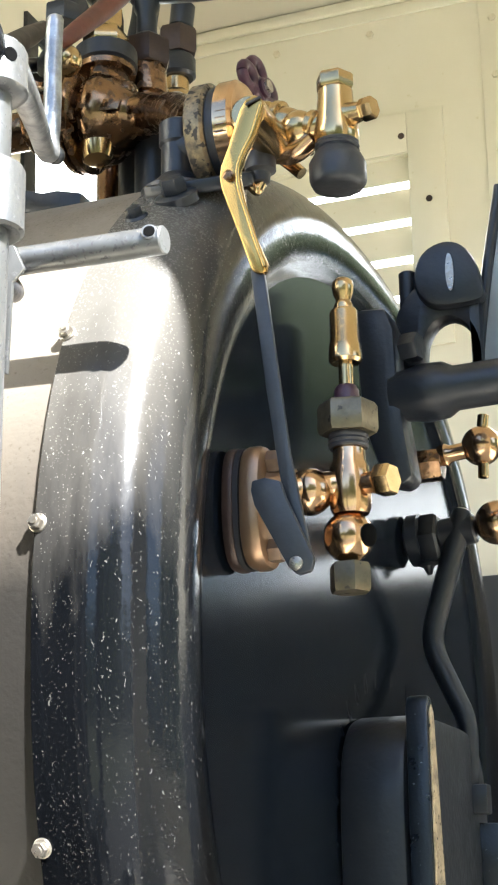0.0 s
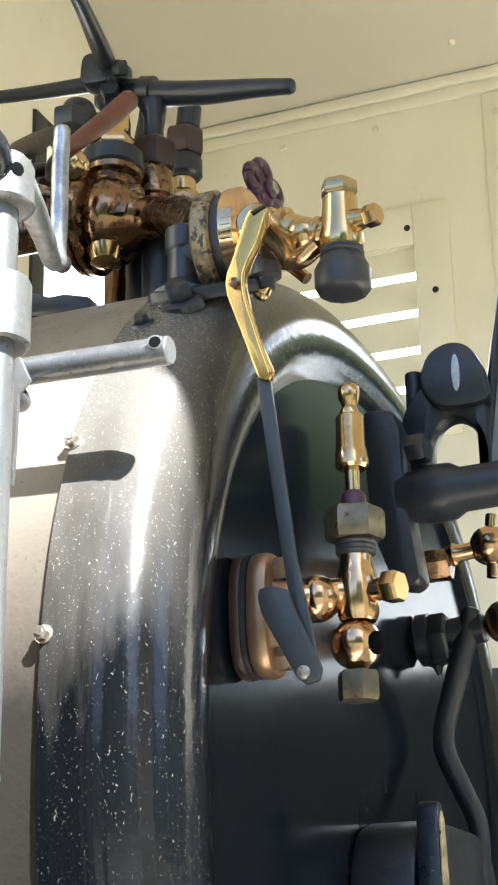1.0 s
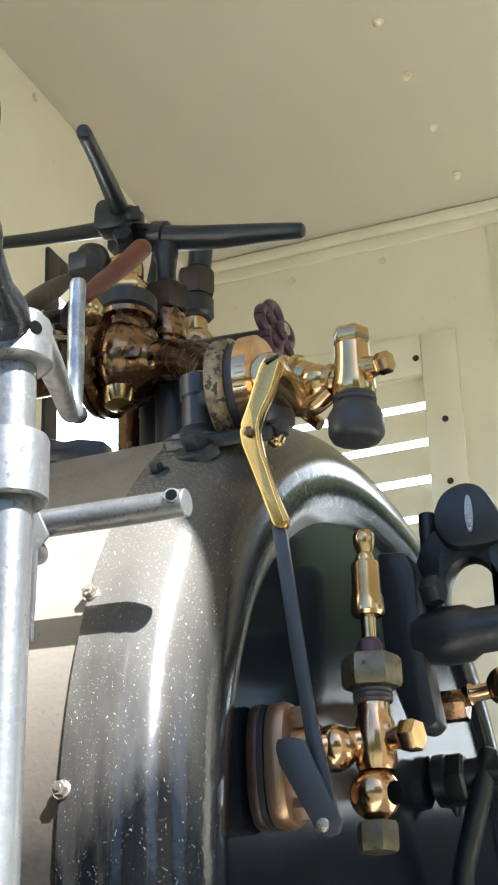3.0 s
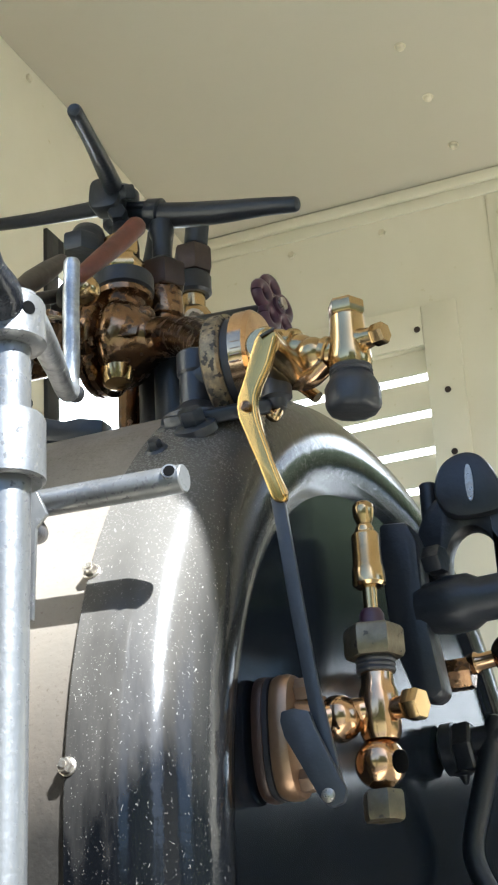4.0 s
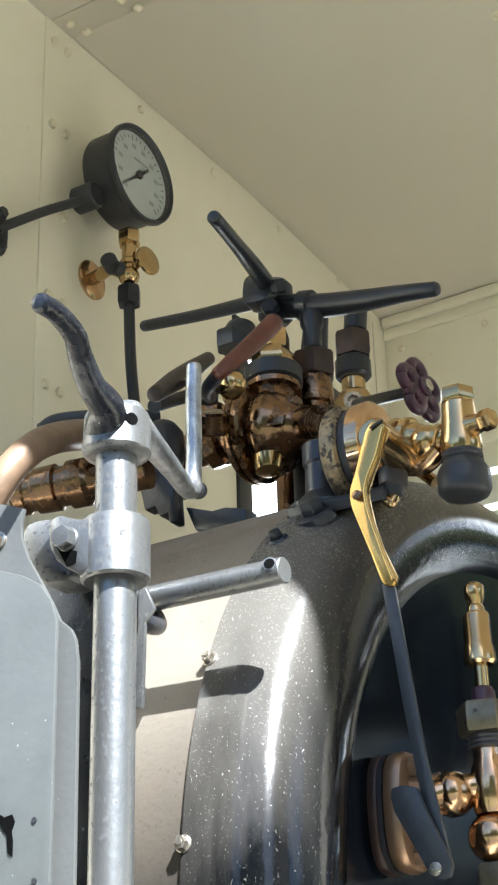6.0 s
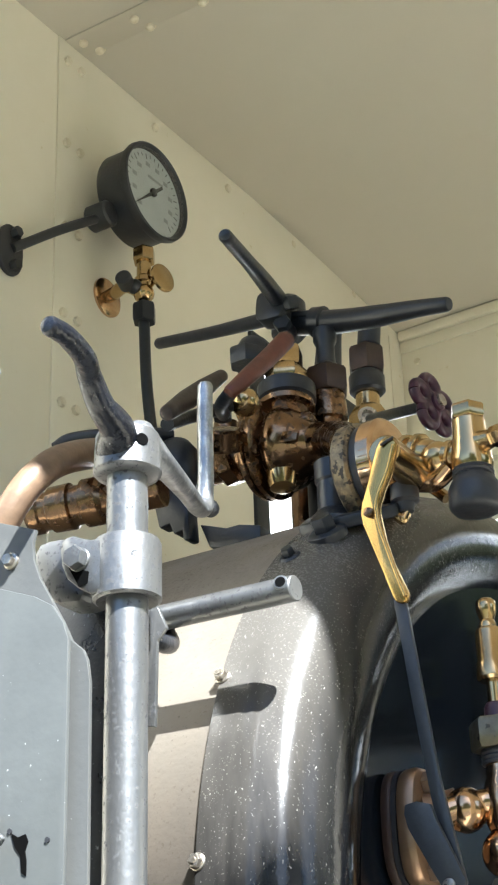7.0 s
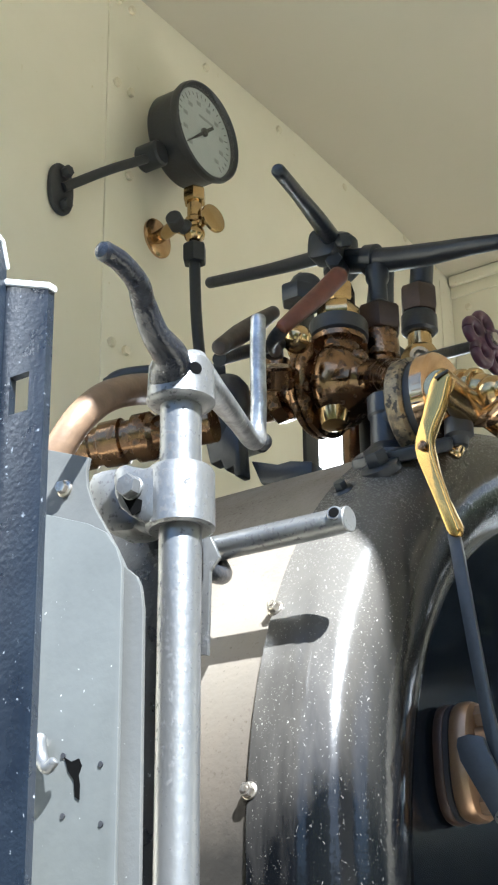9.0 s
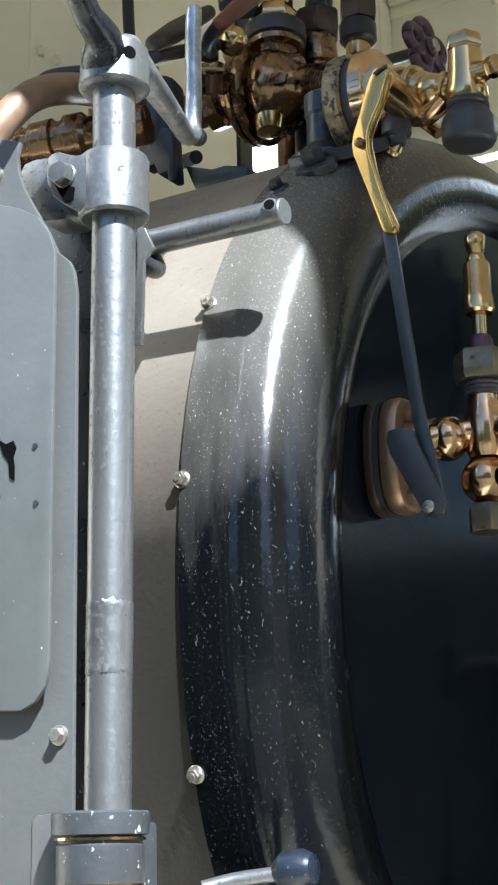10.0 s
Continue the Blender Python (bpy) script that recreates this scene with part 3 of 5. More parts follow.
part("mouthpiece", slab(oval(0.186, 0.196, 72, 2.5), (PLATE_X - 0.004, FY + 0.010, FZ), (0, 1, 0), (0, 0, 1), 0.014, 0.005), BLACKP, fire)
lip = [Vector((PLATE_X + 0.011, FY + 0.010 + a, FZ + b)) for a, b in oval(0.181, 0.191, 72, 2.5)]
part("lip", tube(lip + [lip[0]], 0.0060, 10, 1, False, smooth=False), BLACK, fire, "rounded black outer lip")
inner = [Vector((PLATE_X + 0.013, FY + 0.006 + a, FZ + b)) for a, b in oval(0.142, 0.150, 72, 2.8)]
for k in range(4, 36, 2):
    inward = (inner[k] - lip[k]).normalized()
    part("boss", tube([lip[k] + inward * 0.008, lip[k] + inward * 0.022], 0.0085, 10, 4, True), BLACK, fire)
part("drum", slab(oval(0.130, 0.140, 64, 5.0), (PLATE_X + 0.020, 1.312, FZ), (0, 1, 0), (0, 0, 1), 0.048, 0.004), IRON, fire)
part("door_plate", slab([(1.176, 0.40), (1.262, 0.40), (1.220, 0.70), (1.211, 0.80), (1.203, 0.884), (1.198, 0.8915), (1.190, 0.8915), (1.186, 0.884), (1.183, 0.80), (1.179, 0.65)], (0.6785, 0, 0), (0, 1, 0), (0, 0, 1), 0.0165, 0.0025), BLACKP, fire,
     "dark scuffed hinged plate")
part("pale_edge", slab([(1.179, 0.42), (1.252, 0.42), (1.214, 0.70), (1.206, 0.80), (1.199, 0.880), (1.193, 0.885), (1.188, 0.880), (1.1855, 0.80), (1.182, 0.65)], (0.6950, 0, 0), (0, 1, 0), (0, 0, 1), 0.0012, 0.0004),
     mat("bright_tan_iron", (0.62, 0.50, 0.32), 0.45, metal=0.3, second=(0.16, 0.12, 0.08), scale=70, amount=0.9, speck=(0.05, 0.045, 0.04), speck_scale=260, speck_cut=0.62, bump=0.4), fire, "bright tan edge strip")

# ---- brake column ----
column = thing("brake_column", (0.585, 0.765, FLOOR_Z), "silver painted upright brake column with double crank handle", "brake column")
CX, CY = 0.5780, 0.762
part("pillar", rod((CX - 0.0085, CY, FLOOR_Z + 0.004), (CX, CY, 1.10), 0.0127, 32), STEEL, column)
part("spindle", rod((CX, CY, 1.098), (CX, CY, 1.185), 0.0126, 32), STEEL, column)
hub = part("crank_hub", lathe((CX, CY, 1.1740), (0.02, 0, 1), [(0, 0.0150), (0.001, 0.0195), (0.003, 0.0212), (0.009, 0.0207), (0.026, 0.0202), (0.0285, 0.0190), (0.0295, 0.0130), (0.0295, 0.0)], 36), STEEL, column)
part("pin_hole", lathe((CX + 0.0180, CY - 0.0095, 1.1915), (0.88, -0.47, 0), [(-0.004, 0.0040), (0.0008, 0.0040), (0.0008, 0.0)], 16), HOLE_SHADE, hub)
part("crank_arm", tube([(CX, 0.752, 1.190), (0.5880, 0.7380, 1.1960), (0.5920, 0.7180, 1.2010), (0.5970, 0.7000, 1.2120), (0.6070, 0.6820, 1.2140), (0.6120, 0.6600, 1.2160), (0.6120, 0.6450, 1.2160)],
     [0.0135, 0.0108, 0.0084, 0.0073, 0.0067, 0.0062, 0.0060], 18, 8, True), mat("dark_crank_iron", (0.006, 0.007, 0.011), 0.26, metal=0.0, second=(0.014, 0.016, 0.021), scale=60, amount=0.9, shine=0.35, speck=(0.4, 0.4, 0.4), speck_scale=250, speck_cut=0.70, bump=0.3), column)
arm = part("crank_arm", tube([(0.5810, 0.7680, 1.2040), (0.5770, 0.8000, 1.1980), (0.5600, 0.8500, 1.2010), (0.5480, 0.8820, 1.2030), (0.5440, 0.8960, 1.2090), (0.5420, 0.9000, 1.2200), (0.5430, 0.9000, 1.2390), (0.5430, 0.9000, 1.2750), (0.5440, 0.9000, 1.3050)],
     [0.0115, 0.0084, 0.0068, 0.0062, 0.0062, 0.0060, 0.0058, 0.0057, 0.0056], 18, 6, True), GUNMETAL, column)
part("grip_end", ball((0.5430, 0.9050, 1.2110), 0.0062), DARK, arm)
clamp = part("clamp", lathe((CX, CY, 1.0935), (0, 0, 1), [(0.002, 0.0122), (0.0, 0.0185), (0.0015, 0.0207), (0.036, 0.0207), (0.0385, 0.0195), (0.0385, 0.0122)], 36), STEEL, column)
ear = [(0.579, 1.1305), (0.573, 1.131), (0.565, 1.131), (0.557, 1.134), (0.551, 1.137), (0.545, 1.137), (0.542, 1.133), (0.542, 1.128), (0.543, 1.119), (0.547, 1.11), (0.556, 1.102), (0.566, 1.096), (0.573, 1.0952), (0.579, 1.095)]
part("clamp_ear", slab(ear, (0, 0.7610, 0), (1, 0, 0), (0, 0, 1), 0.0190, 0.0030), STEEL, clamp)
lug = [(0.5350, 1.1460), (0.5260, 1.1480), (0.5170, 1.1490), (0.5090, 1.1480), (0.5040, 1.1440), (0.5040, 1.1360), (0.5060, 1.1280), (0.5090, 1.1200), (0.5140, 1.1120), (0.5250, 1.1040), (0.5420, 1.1010), (0.5470, 1.1080)]
part("clamp_lug", slab(lug, (0, 0.790, 0), (1, 0, 0), (0, 0, 1), 0.0290, 0.0060), STEEL, clamp)
hb = Vector((0.5580, 0.7420, 1.1190))
nb = Vector((0.05, -1, 0.0)).normalized()
part("clamp_slot", slab([(0.55, 1.116), (0.559, 1.113), (0.565, 1.11), (0.564, 1.103), (0.558, 1.102), (0.554, 1.109)], (0, 0.7422, 0), (1, 0, 0), (0, 0, 1), 0.0010, 0.0), HOLE_SHADE, clamp, "black patch painted for the dark slot below the bolt")
bm = lathe(hb, nb, [(0, 0.0075), (0.0015, 0.0075), (0.002, 0.007)], 20)
hexagon(hb + nb * 0.001, nb, 0.0128, 0.0075, bm, 0.3)
part("clamp_bolt", bm, STEEL, clamp, "hexagon bolt head in the clamp ear")
FX, FYB = 0.612, 0.706
foot = part("foot_bearing", lathe((FX, FYB, 0.690), (0, 0, 1), [(0, 0.012), (0, 0.0205), (0.0015, 0.0215), (0.0505, 0.0215), (0.0515, 0.0205), (0.0548, 0.0205), (0.0556, 0.0240), (0.0655, 0.0243), (0.0667, 0.023), (0.0667, 0.0120)], 36),
            FOOT, column, "grimy grey cast foot bearing")
wb = lathe((CX - 0.0029, CY, 0.8305), (0.011, 0, 1), [(0.0, 0.0126), (0.0015, 0.0131), (0.004, 0.0129), (0.018, 0.0129), (0.021, 0.0131), (0.024, 0.0129), (0.036, 0.0130), (0.038, 0.0132), (0.040, 0.0126)], 40)
wv = random.Random(3)
for v in wb.verts:
    d = Vector((v.co.x - CX + 0.0029, v.co.y - CY, 0))
    v.co += d * wv.uniform(-0.010, 0.014) + Vector((0, 0, wv.uniform(-0.0015, 0.0015)))
part("weld_bead", wb, STEEL, column, "rough painted-over weld collar")
for z in (0.7422, 0.7205):
    part("brass_ring", lathe((FX, FYB, z), (0, 0, 1), [(0, 0.0190), (0.0006, 0.0222), (0.0020, 0.0222), (0.0026, 0.0190)], 36), COPPER, foot, "thin copper ring")
part("bearing_bracket", box((FX - 0.034, FYB + 0.006, 0.50), (FX - 0.012, CY + 0.010, 0.7525), 0.002), FOOT, foot)

bracket_plate = [(0.5680, 0.7530), (0.5710, 0.7560), (0.5880, 0.7570), (0.5880, 0.7220), (0.5880, 0.5200), (0.5680, 0.5200)]
part("bracket_plate", slab(bracket_plate, (0, 0.7100, 0), (1, 0, 0), (0, 0, 1), 0.003, 0.0006), BACK_SHEET, foot, "bent grey bracket plate")

# stub bar behind the column
stub = thing("stub_bar", (0.56, 0.83, 1.0), "silver painted round stub bar on a column bracket", "bar")
sb = rod((0.530, 0.844, 1.1140), (0.6465, 0.842, 1.1105), 0.0083, 28, 0.0007)
part("bar", sb, STEEL, stub)
part("cross_hole", lathe((0.6400, 0.8355, 1.1130), (0.25, -1, 0.15), [(-0.003, 0.0046), (0.0018, 0.0048), (0.0024, 0.0042), (0.0024, 0.0034), (-0.002, 0.0030), (-0.002, 0.0)], 18), STEEL, stub)
part("hole_depth", lathe((0.6406, 0.8342, 1.1130), (0.25, -1, 0.15), [(0.0, 0.0033), (0.0016, 0.0033), (0.0016, 0.0)], 14), HOLE_SHADE, stub, "black disc painted for the dark cross hole bore")
part("bracket", slab([(0.5740, 1.1000), (0.5800, 1.0980), (0.5860, 1.0840), (0.5790, 1.0770), (0.5770, 1.0250), (0.5680, 1.0270)], (0, 0.793, 0), (1, 0, 0), (0, 0, 1), 0.003, 0.0006), STEEL, stub)
# dark bent tube standing in for the curved shadow under the bar
part("shade_loop", tube([(0.530, 0.800, 1.120), (0.526, 0.83, 1.128), (0.532, 0.850, 1.120), (0.545, 0.852, 1.100), (0.556, 0.826, 1.090), (0.562, 0.79, 1.092)], 0.006, 14), IRON, stub)

# ---- sheet metal casing beside the column ----
casing = thing("casing", (0.5, 0.77, FLOOR_Z), "dull grey sheet metal casing with bolted cover and keyhole", "casing")
back = [(0.5150, 1.1440), (0.5520, 1.1290), (0.5500, 1.1210), (0.5510, 1.1110), (0.5560, 1.0980), (0.5650, 1.0830), (0.5740, 1.0680), (0.5800, 1.0560), (0.5880, 1.0490), (0.5910, 1.0430), (0.5930, 1.0300), (0.5930, 0.7590), (0.598, FLOOR_Z), (0.42, FLOOR_Z), (0.42, 1.19)]
part("back_sheet", slab(back, (0, 0.711, 0), (1, 0, 0), (0, 0, 1), 0.003, 0.0006), BACK_SHEET, casing)
cov = [(0.4600, 1.1230), (0.5220, 1.0990), (0.5590, 1.0840), (0.5720, 1.0760), (0.5800, 1.0650), (0.5840, 1.0540),
       (0.5840, 1.0290), (0.5830, 0.8320), (0.5810, 0.8200), (0.5750, 0.8120), (0.5650, 0.8080), (0.4970, 0.8120)]
cover = part("cover", slab(cov, (0, 0.703, 0), (1, 0, 0), (0, 0, 1), 0.003, 0.0006), SHEET, casing)
kh = [(0.5480, 0.9530), (0.5530, 0.9500), (0.5580, 0.9510), (0.5600, 0.9470), (0.5580, 0.9420), (0.5590, 0.9370), (0.5590, 0.9290), (0.5560, 0.9310), (0.5550, 0.9400), (0.5510, 0.9450)]
part("keyhole", slab(kh, (0, 0.7005, 0), (1, 0, 0), (0, 0, 1), 0.0012, 0.0), HOLE_SHADE, cover, "black patch painted for the worn keyhole opening")
# flat ink discs stand in for small dark holes
for q in ((0.5470, 0.7000, 0.9540), (0.5730, 0.7000, 0.9460), (0.5480, 0.7000, 0.9220), (0.5740, 0.7000, 0.9150)):
    part("pin_hole", lathe(q, (0, -1, 0), [(-0.001, 0.0016), (0.0008, 0.0016), (0.0008, 0.0)], 10), INK, cover)
hook = part("catch", tube([(0.5360, 0.6920, 0.9640), (0.5380, 0.6920, 0.9530), (0.5440, 0.6900, 0.9460), (0.5490, 0.6900, 0.9490)], [0.004, 0.0038, 0.0034, 0.0028], 12, 6, True), STEEL, cover)
part("catch_bolt", hexagon((0.5300, 0.7000, 0.9610), (0, -1, 0), 0.0095, 0.006), BOLT, hook)
for q in ((0.5350, 0.7080, 1.1130), (0.5850, 0.7080, 0.7950)):
    bm = lathe(q, (0, -1, 0), [(0, 0.0052), (0.0015, 0.0052), (0.002, 0.0045)], 14)
    hexagon(Vector(q) + Vector((0, -0.001, 0)), (0.12, -1, 0.0), 0.0066, 0.0050, bm)
    part("screw", bm, BOLT, casing, "bright hexagon screw")

# black sheet added for the deep shade between casing and column
part("gap_shade", box((0.470, 0.800, FLOOR_Z), (0.548, 0.803, 1.132), 0.0006), BLACKP, casing, "added black panel standing in for the shaded gap")

# black slotted upright in front of the casing
post = thing("slotted_post", (0.68, 0.505, FLOOR_Z), "black painted slotted steel upright with bright worn top", "post")
x0p, x1p = 0.6700, 0.6985
slot = (0.6785, 0.6895, 1.046, 1.064)
pb = bmesh.new()
PY = 0.505
pxs, pzs = (x0p, slot[0], slot[1], x1p), (FLOOR_Z, slot[2], slot[3], None)
grid = [[pb.verts.new((x, PY, z if z else 1.112 - 0.39 * (x - x0p))) for x in pxs] for z in pzs]
for r in range(3):
    for c in range(3):
        if (r, c) != (1, 1):
            pb.faces.new([grid[r][c], grid[r][c + 1], grid[r + 1][c + 1], grid[r + 1][c]])
ext = bmesh.ops.extrude_face_region(pb, geom=list(pb.faces))["geom"]
bmesh.ops.translate(pb, verts=[g for g in ext if isinstance(g, bmesh.types.BMVert)], vec=(0, 0.004, 0))
part("flat", pb, BLACKP, post)
part("top_edge", slab([(x0p - 0.001, 1.1122), (x0p - 0.001, 1.1155), (x1p + 0.0015, 1.1032), (x1p + 0.0015, 1.1000)], (0, PY + 0.0045, 0), (1, 0, 0), (0, 0, 1), 0.006, 0.001), mat("worn_white_edge", (0.78, 0.78, 0.76), 0.5, second=(0.5, 0.5, 0.5), scale=200, amount=0.8, bump=0.2), post, "bright worn top edge")
part("flange_top", slab([(PY - 0.028, 1.1344), (PY - 0.012, 1.1344), (PY - 0.004, 1.1303), (PY, 1.1185), (PY + 0.0012, 1.1195), (PY - 0.003, 1.1318), (PY - 0.0115, 1.1362), (PY - 0.028, 1.1362)], (x0p - 0.0004, 0, 0), (0, 1, 0), (0, 0, 1), 0.0048, 0.0004), bpy.data.materials["worn_white_edge"], post, "bright worn rounded top")
# pale rod material that paints the beaded highlight down the post's corner
EDGE_GLINT = mat("edge_glint", (0.70, 0.70, 0.68), 0.35, metal=0.4, second=(0.10, 0.11, 0.13), scale=160, amount=0.9, bump=0.3)
part("pale_edge", rod((x0p + 0.0006, PY - 0.0012, FLOOR_Z + 0.01), (x0p + 0.0006, PY - 0.0012, 1.117), 0.0009, 8), EDGE_GLINT, post, "thin bright line painted as the corner highlight")
part("flange", slab([(PY - 0.028, FLOOR_Z), (PY, FLOOR_Z), (PY, 1.118), (PY - 0.004, 1.130), (PY - 0.012, 1.134), (PY - 0.028, 1.134)], (x0p, 0, 0), (0, 1, 0), (0, 0, 1), 0.004, 0.001), BLACKP, post)

# ---- pressure gauge on the front wall ----
gauge = thing("pressure_gauge", (0.03, 1.475, 1.89), "round black pressure gauge with pale dial on wall bracket", "gauge")
GY, GZ = 1.4740, 1.9700
part("case", lathe((0.034, GY, GZ), (1, 0, 0), [(0, 0.0), (0, 0.056), (0.004, 0.062), (0.008, 0.0645), (0.044, 0.0645), (0.0445, 0.0675), (0.050, 0.0695), (0.056, 0.0685), (0.0575, 0.0660), (0.054, 0.0625), (0.0485, 0.0615), (0.044, 0.0610), (0.044, 0.0)], 64), DARK, gauge)
dial = part("dial", lathe((0.0800, GY, GZ), (1, 0, 0), [(0, 0.0622), (0.002, 0.0622), (0.002, 0.0)], 64), DIAL, gauge, "pale grey enamel dial")
for k in range(28):
    a = radians(225 - 270 * k / 27)
    c, s = math.cos(a), math.sin(a)
    r0 = 0.0515 if k % 3 else 0.0485
    part("mark", slab([(-0.0007, r0), (0.0007, r0), (0.0006, 0.0565), (-0.0006, 0.0565)], (0.0822, GY, GZ), (0, -s, c), (0, c, s), 0.0003, 0.0), INK, dial)
for k in range(0, 28, 3):
    a = radians(225 - 270 * k / 27)
    part("numeral_bar", slab([(-0.0045, -0.003), (0.0045, -0.003), (0.0045, 0.003), (-0.0045, 0.003)], (0.0822, GY + 0.0405 * math.cos(a), GZ + 0.0405 * math.sin(a)), (0, 1, 0), (0, 0, 1), 0.0003, 0.0),
         mat("faded_ink", (0.27, 0.29, 0.29), 0.5, bump=0.0) if k == 0 else bpy.data.materials["faded_ink"], dial)
part("legend_bar", slab([(-0.016, -0.002), (0.016, -0.002), (0.016, 0.002), (-0.016, 0.002)], (0.0822, GY + 0.006, GZ + 0.022), (0, 1, 0), (0, 0, 1), 0.0003, 0.0), bpy.data.materials["faded_ink"], dial)
pa = radians(222)
pc, ps = math.cos(pa), math.sin(pa)
part("pointer", slab([(-0.0022, -0.026), (0.0022, -0.026), (0.0026, 0.0), (0.0006, 0.051), (-0.0006, 0.051), (-0.0026, 0.0)], (0.0845, GY, GZ), (0, -ps, pc), (0, pc, ps), 0.0008, 0.0), INK, gauge)
part("pointer_boss", lathe((0.0825, GY, GZ), (1, 0, 0), [(0, 0.006), (0.003, 0.006), (0.0038, 0.004)], 16), INK, gauge)
glass = bpy.data.materials.new("gauge_glass")
glass.use_nodes = True
gn, gl = glass.node_tree.nodes, glass.node_tree.links
gmix, gclear, gshine = gn.new("ShaderNodeMixShader"), gn.new("ShaderNodeBsdfTransparent"), gn.new("ShaderNodeBsdfGlossy")
gmix.inputs[0].default_value = 0.07
gshine.inputs["Roughness"].default_value = 0.08
gl.new(gclear.outputs[0], gmix.inputs[1])
gl.new(gshine.outputs[0], gmix.inputs[2])
gl.new(gmix.outputs[0], gn["Material Output"].inputs[0])
pane = part("glass", lathe((0.0872, GY, GZ), (1, 0, 0), [(0, 0.0), (0, 0.0618), (0.0012, 0.0618), (0.0012, 0.0)], 48), glass, gauge)
pane.visible_shadow = False
part("boss", rod((0.028, 1.412, 1.915), (0.060, 1.415, 1.917), 0.0175, 24), DARK, gauge)
part("bracket_arm", tube([(0.008, 1.289, 1.818), (0.028, 1.350, 1.868), (0.045, 1.405, 1.908)], 0.0062, 14), DARK, gauge)
wfl = part("wall_flange", slab(oval(0.021, 0.034, 28), (0.0005, 1.289, 1.817), (0, 1, 0), (0, 0, 1), 0.007, 0.0015), DARK, gauge)
for z in (1.840, 1.794):
    part("nut", hexagon((0.0075, 1.291, z), (1, 0, 0), 0.013, 0.010), DARK, wfl)
part("union", hexagon((0.068, 1.4735, 1.868), (0, 0, 1), 0.026, 0.020), BRASS, gauge)
part("neck", lathe((0.068, 1.4735, 1.826), (0, 0, 1), [(0, 0.009), (0.010, 0.009), (0.012, 0.012), (0.018, 0.012), (0.021, 0.0095), (0.043, 0.0095)], 20), BRASS, gauge)
part("cock_body", ball((0.068, 1.4735, 1.822), 0.0135, 20), BRASS, gauge)
part("disc_stem", tube([(0.068, 1.4735, 1.824), (0.0780, 1.4780, 1.8400), (0.0860, 1.4860, 1.8440)], 0.0058, 12), BRASS, gauge)
part("test_disc", lathe((0.0860, 1.4860, 1.8440), (1, -0.15, 0.05), [(0, 0.018), (0.001, 0.0195), (0.004, 0.0195), (0.0048, 0.018), (0.0048, 0.0)], 28), BRASS, gauge)
part("wall_elbow", tube([(0.068, 1.4735, 1.822), (0.0500, 1.4610, 1.8340), (0.0260, 1.4670, 1.8350), (0.0040, 1.4800, 1.8420)], 0.0088, 16), BRASS, gauge)
part("wall_rose", lathe((0.0030, 1.4790, 1.8410), (1, 0, 0), [(0, 0.027), (0.003, 0.027), (0.005, 0.024), (0.005, 0.0)], 32), COPPER, gauge)
part("plug", rod((0.0550, 1.4570, 1.8300), (0.0620, 1.4360, 1.8320), 0.0105, 16), DARK, gauge)
part("plug_handle", ball((0.0620, 1.4610, 1.8290), 0.010, 16), DARK, gauge)
part("pipe_nut", hexagon((0.068, 1.4735, 1.780), (0, 0, 1), 0.027, 0.026), IRON, gauge)
part("pipe", tube([(0.068, 1.4735, 1.782), (0.070, 1.475, 1.70), (0.078, 1.476, 1.62), (0.11, 1.45, 1.54), (0.17, 1.40, 1.47), (0.26, 1.33, 1.43)], 0.0072, 14), IRON, gauge)

# ---- steam manifold on top of the boiler ----
turret = thing("steam_manifold", (0.44, 1.2, 1.29), "oily brass steam manifold with black cross handles", "manifold")
MY = 1.2
body = part("body", lathe((0.4220, MY, 1.4000), (1, 0, -0.10), [(0, 0.034), (0.004, 0.0375), (0.010, 0.0395), (0.018, 0.0385), (0.027, 0.033), (0.035, 0.0255), (0.042, 0.0205), (0.050, 0.0190)], 36), OLD_BRASS, turret)
part("end_flange", lathe((0.4040, MY, 1.4030), (1, 0, -0.10), [(0, 0.040), (0.001, 0.0455), (0.003, 0.0470), (0.0066, 0.0470), (0.0078, 0.0455)], 44), OLD_BRASS, body)
part("end_flange", lathe((0.4130, MY, 1.4020), (1, 0, -0.10), [(0, 0.0450), (0.0012, 0.0470), (0.0062, 0.0470), (0.0076, 0.0440), (0.0100, 0.0360)], 44), OLD_BRASS, body)
pieces("stud", hexagon((0, 0, 0), (1, 0, 0), 0.010, 0.006), OLD_BRASS, body,
       [(0.4205, MY + 0.0395 * math.cos(a), 1.4010 + 0.0395 * math.sin(a)) for a in (radians(20 + 60 * k) for k in range(6))])
part("inlet_pipe", tube([(0.4080, MY, 1.4030), (0.3700, MY - 0.002, 1.4020), (0.3200, MY - 0.02, 1.3940), (0.2700, MY - 0.06, 1.3850)], 0.0172, 24), OLD_BRASS, body)
part("inlet_collar", lathe((0.3800, MY - 0.003, 1.4020), (-1, -0.1, -0.16), [(0, 0.0185), (0.003, 0.0225), (0.016, 0.0225), (0.019, 0.0185)], 8), OLD_BRASS, body)
part("inlet_neck", lathe((0.3680, MY - 0.004, 1.4120), (0, 0, 1), [(0, 0.0165), (0.016, 0.0150), (0.018, 0.0125), (0.030, 0.0120)], 20), OLD_BRASS, body)
part("drain_boss", lathe((0.4320, 1.1880, 1.3680), (0.1, -0.1, -1), [(0, 0.015), (0.008, 0.0135), (0.013, 0.0115), (0.0145, 0.008)], 22), BRASS, body)
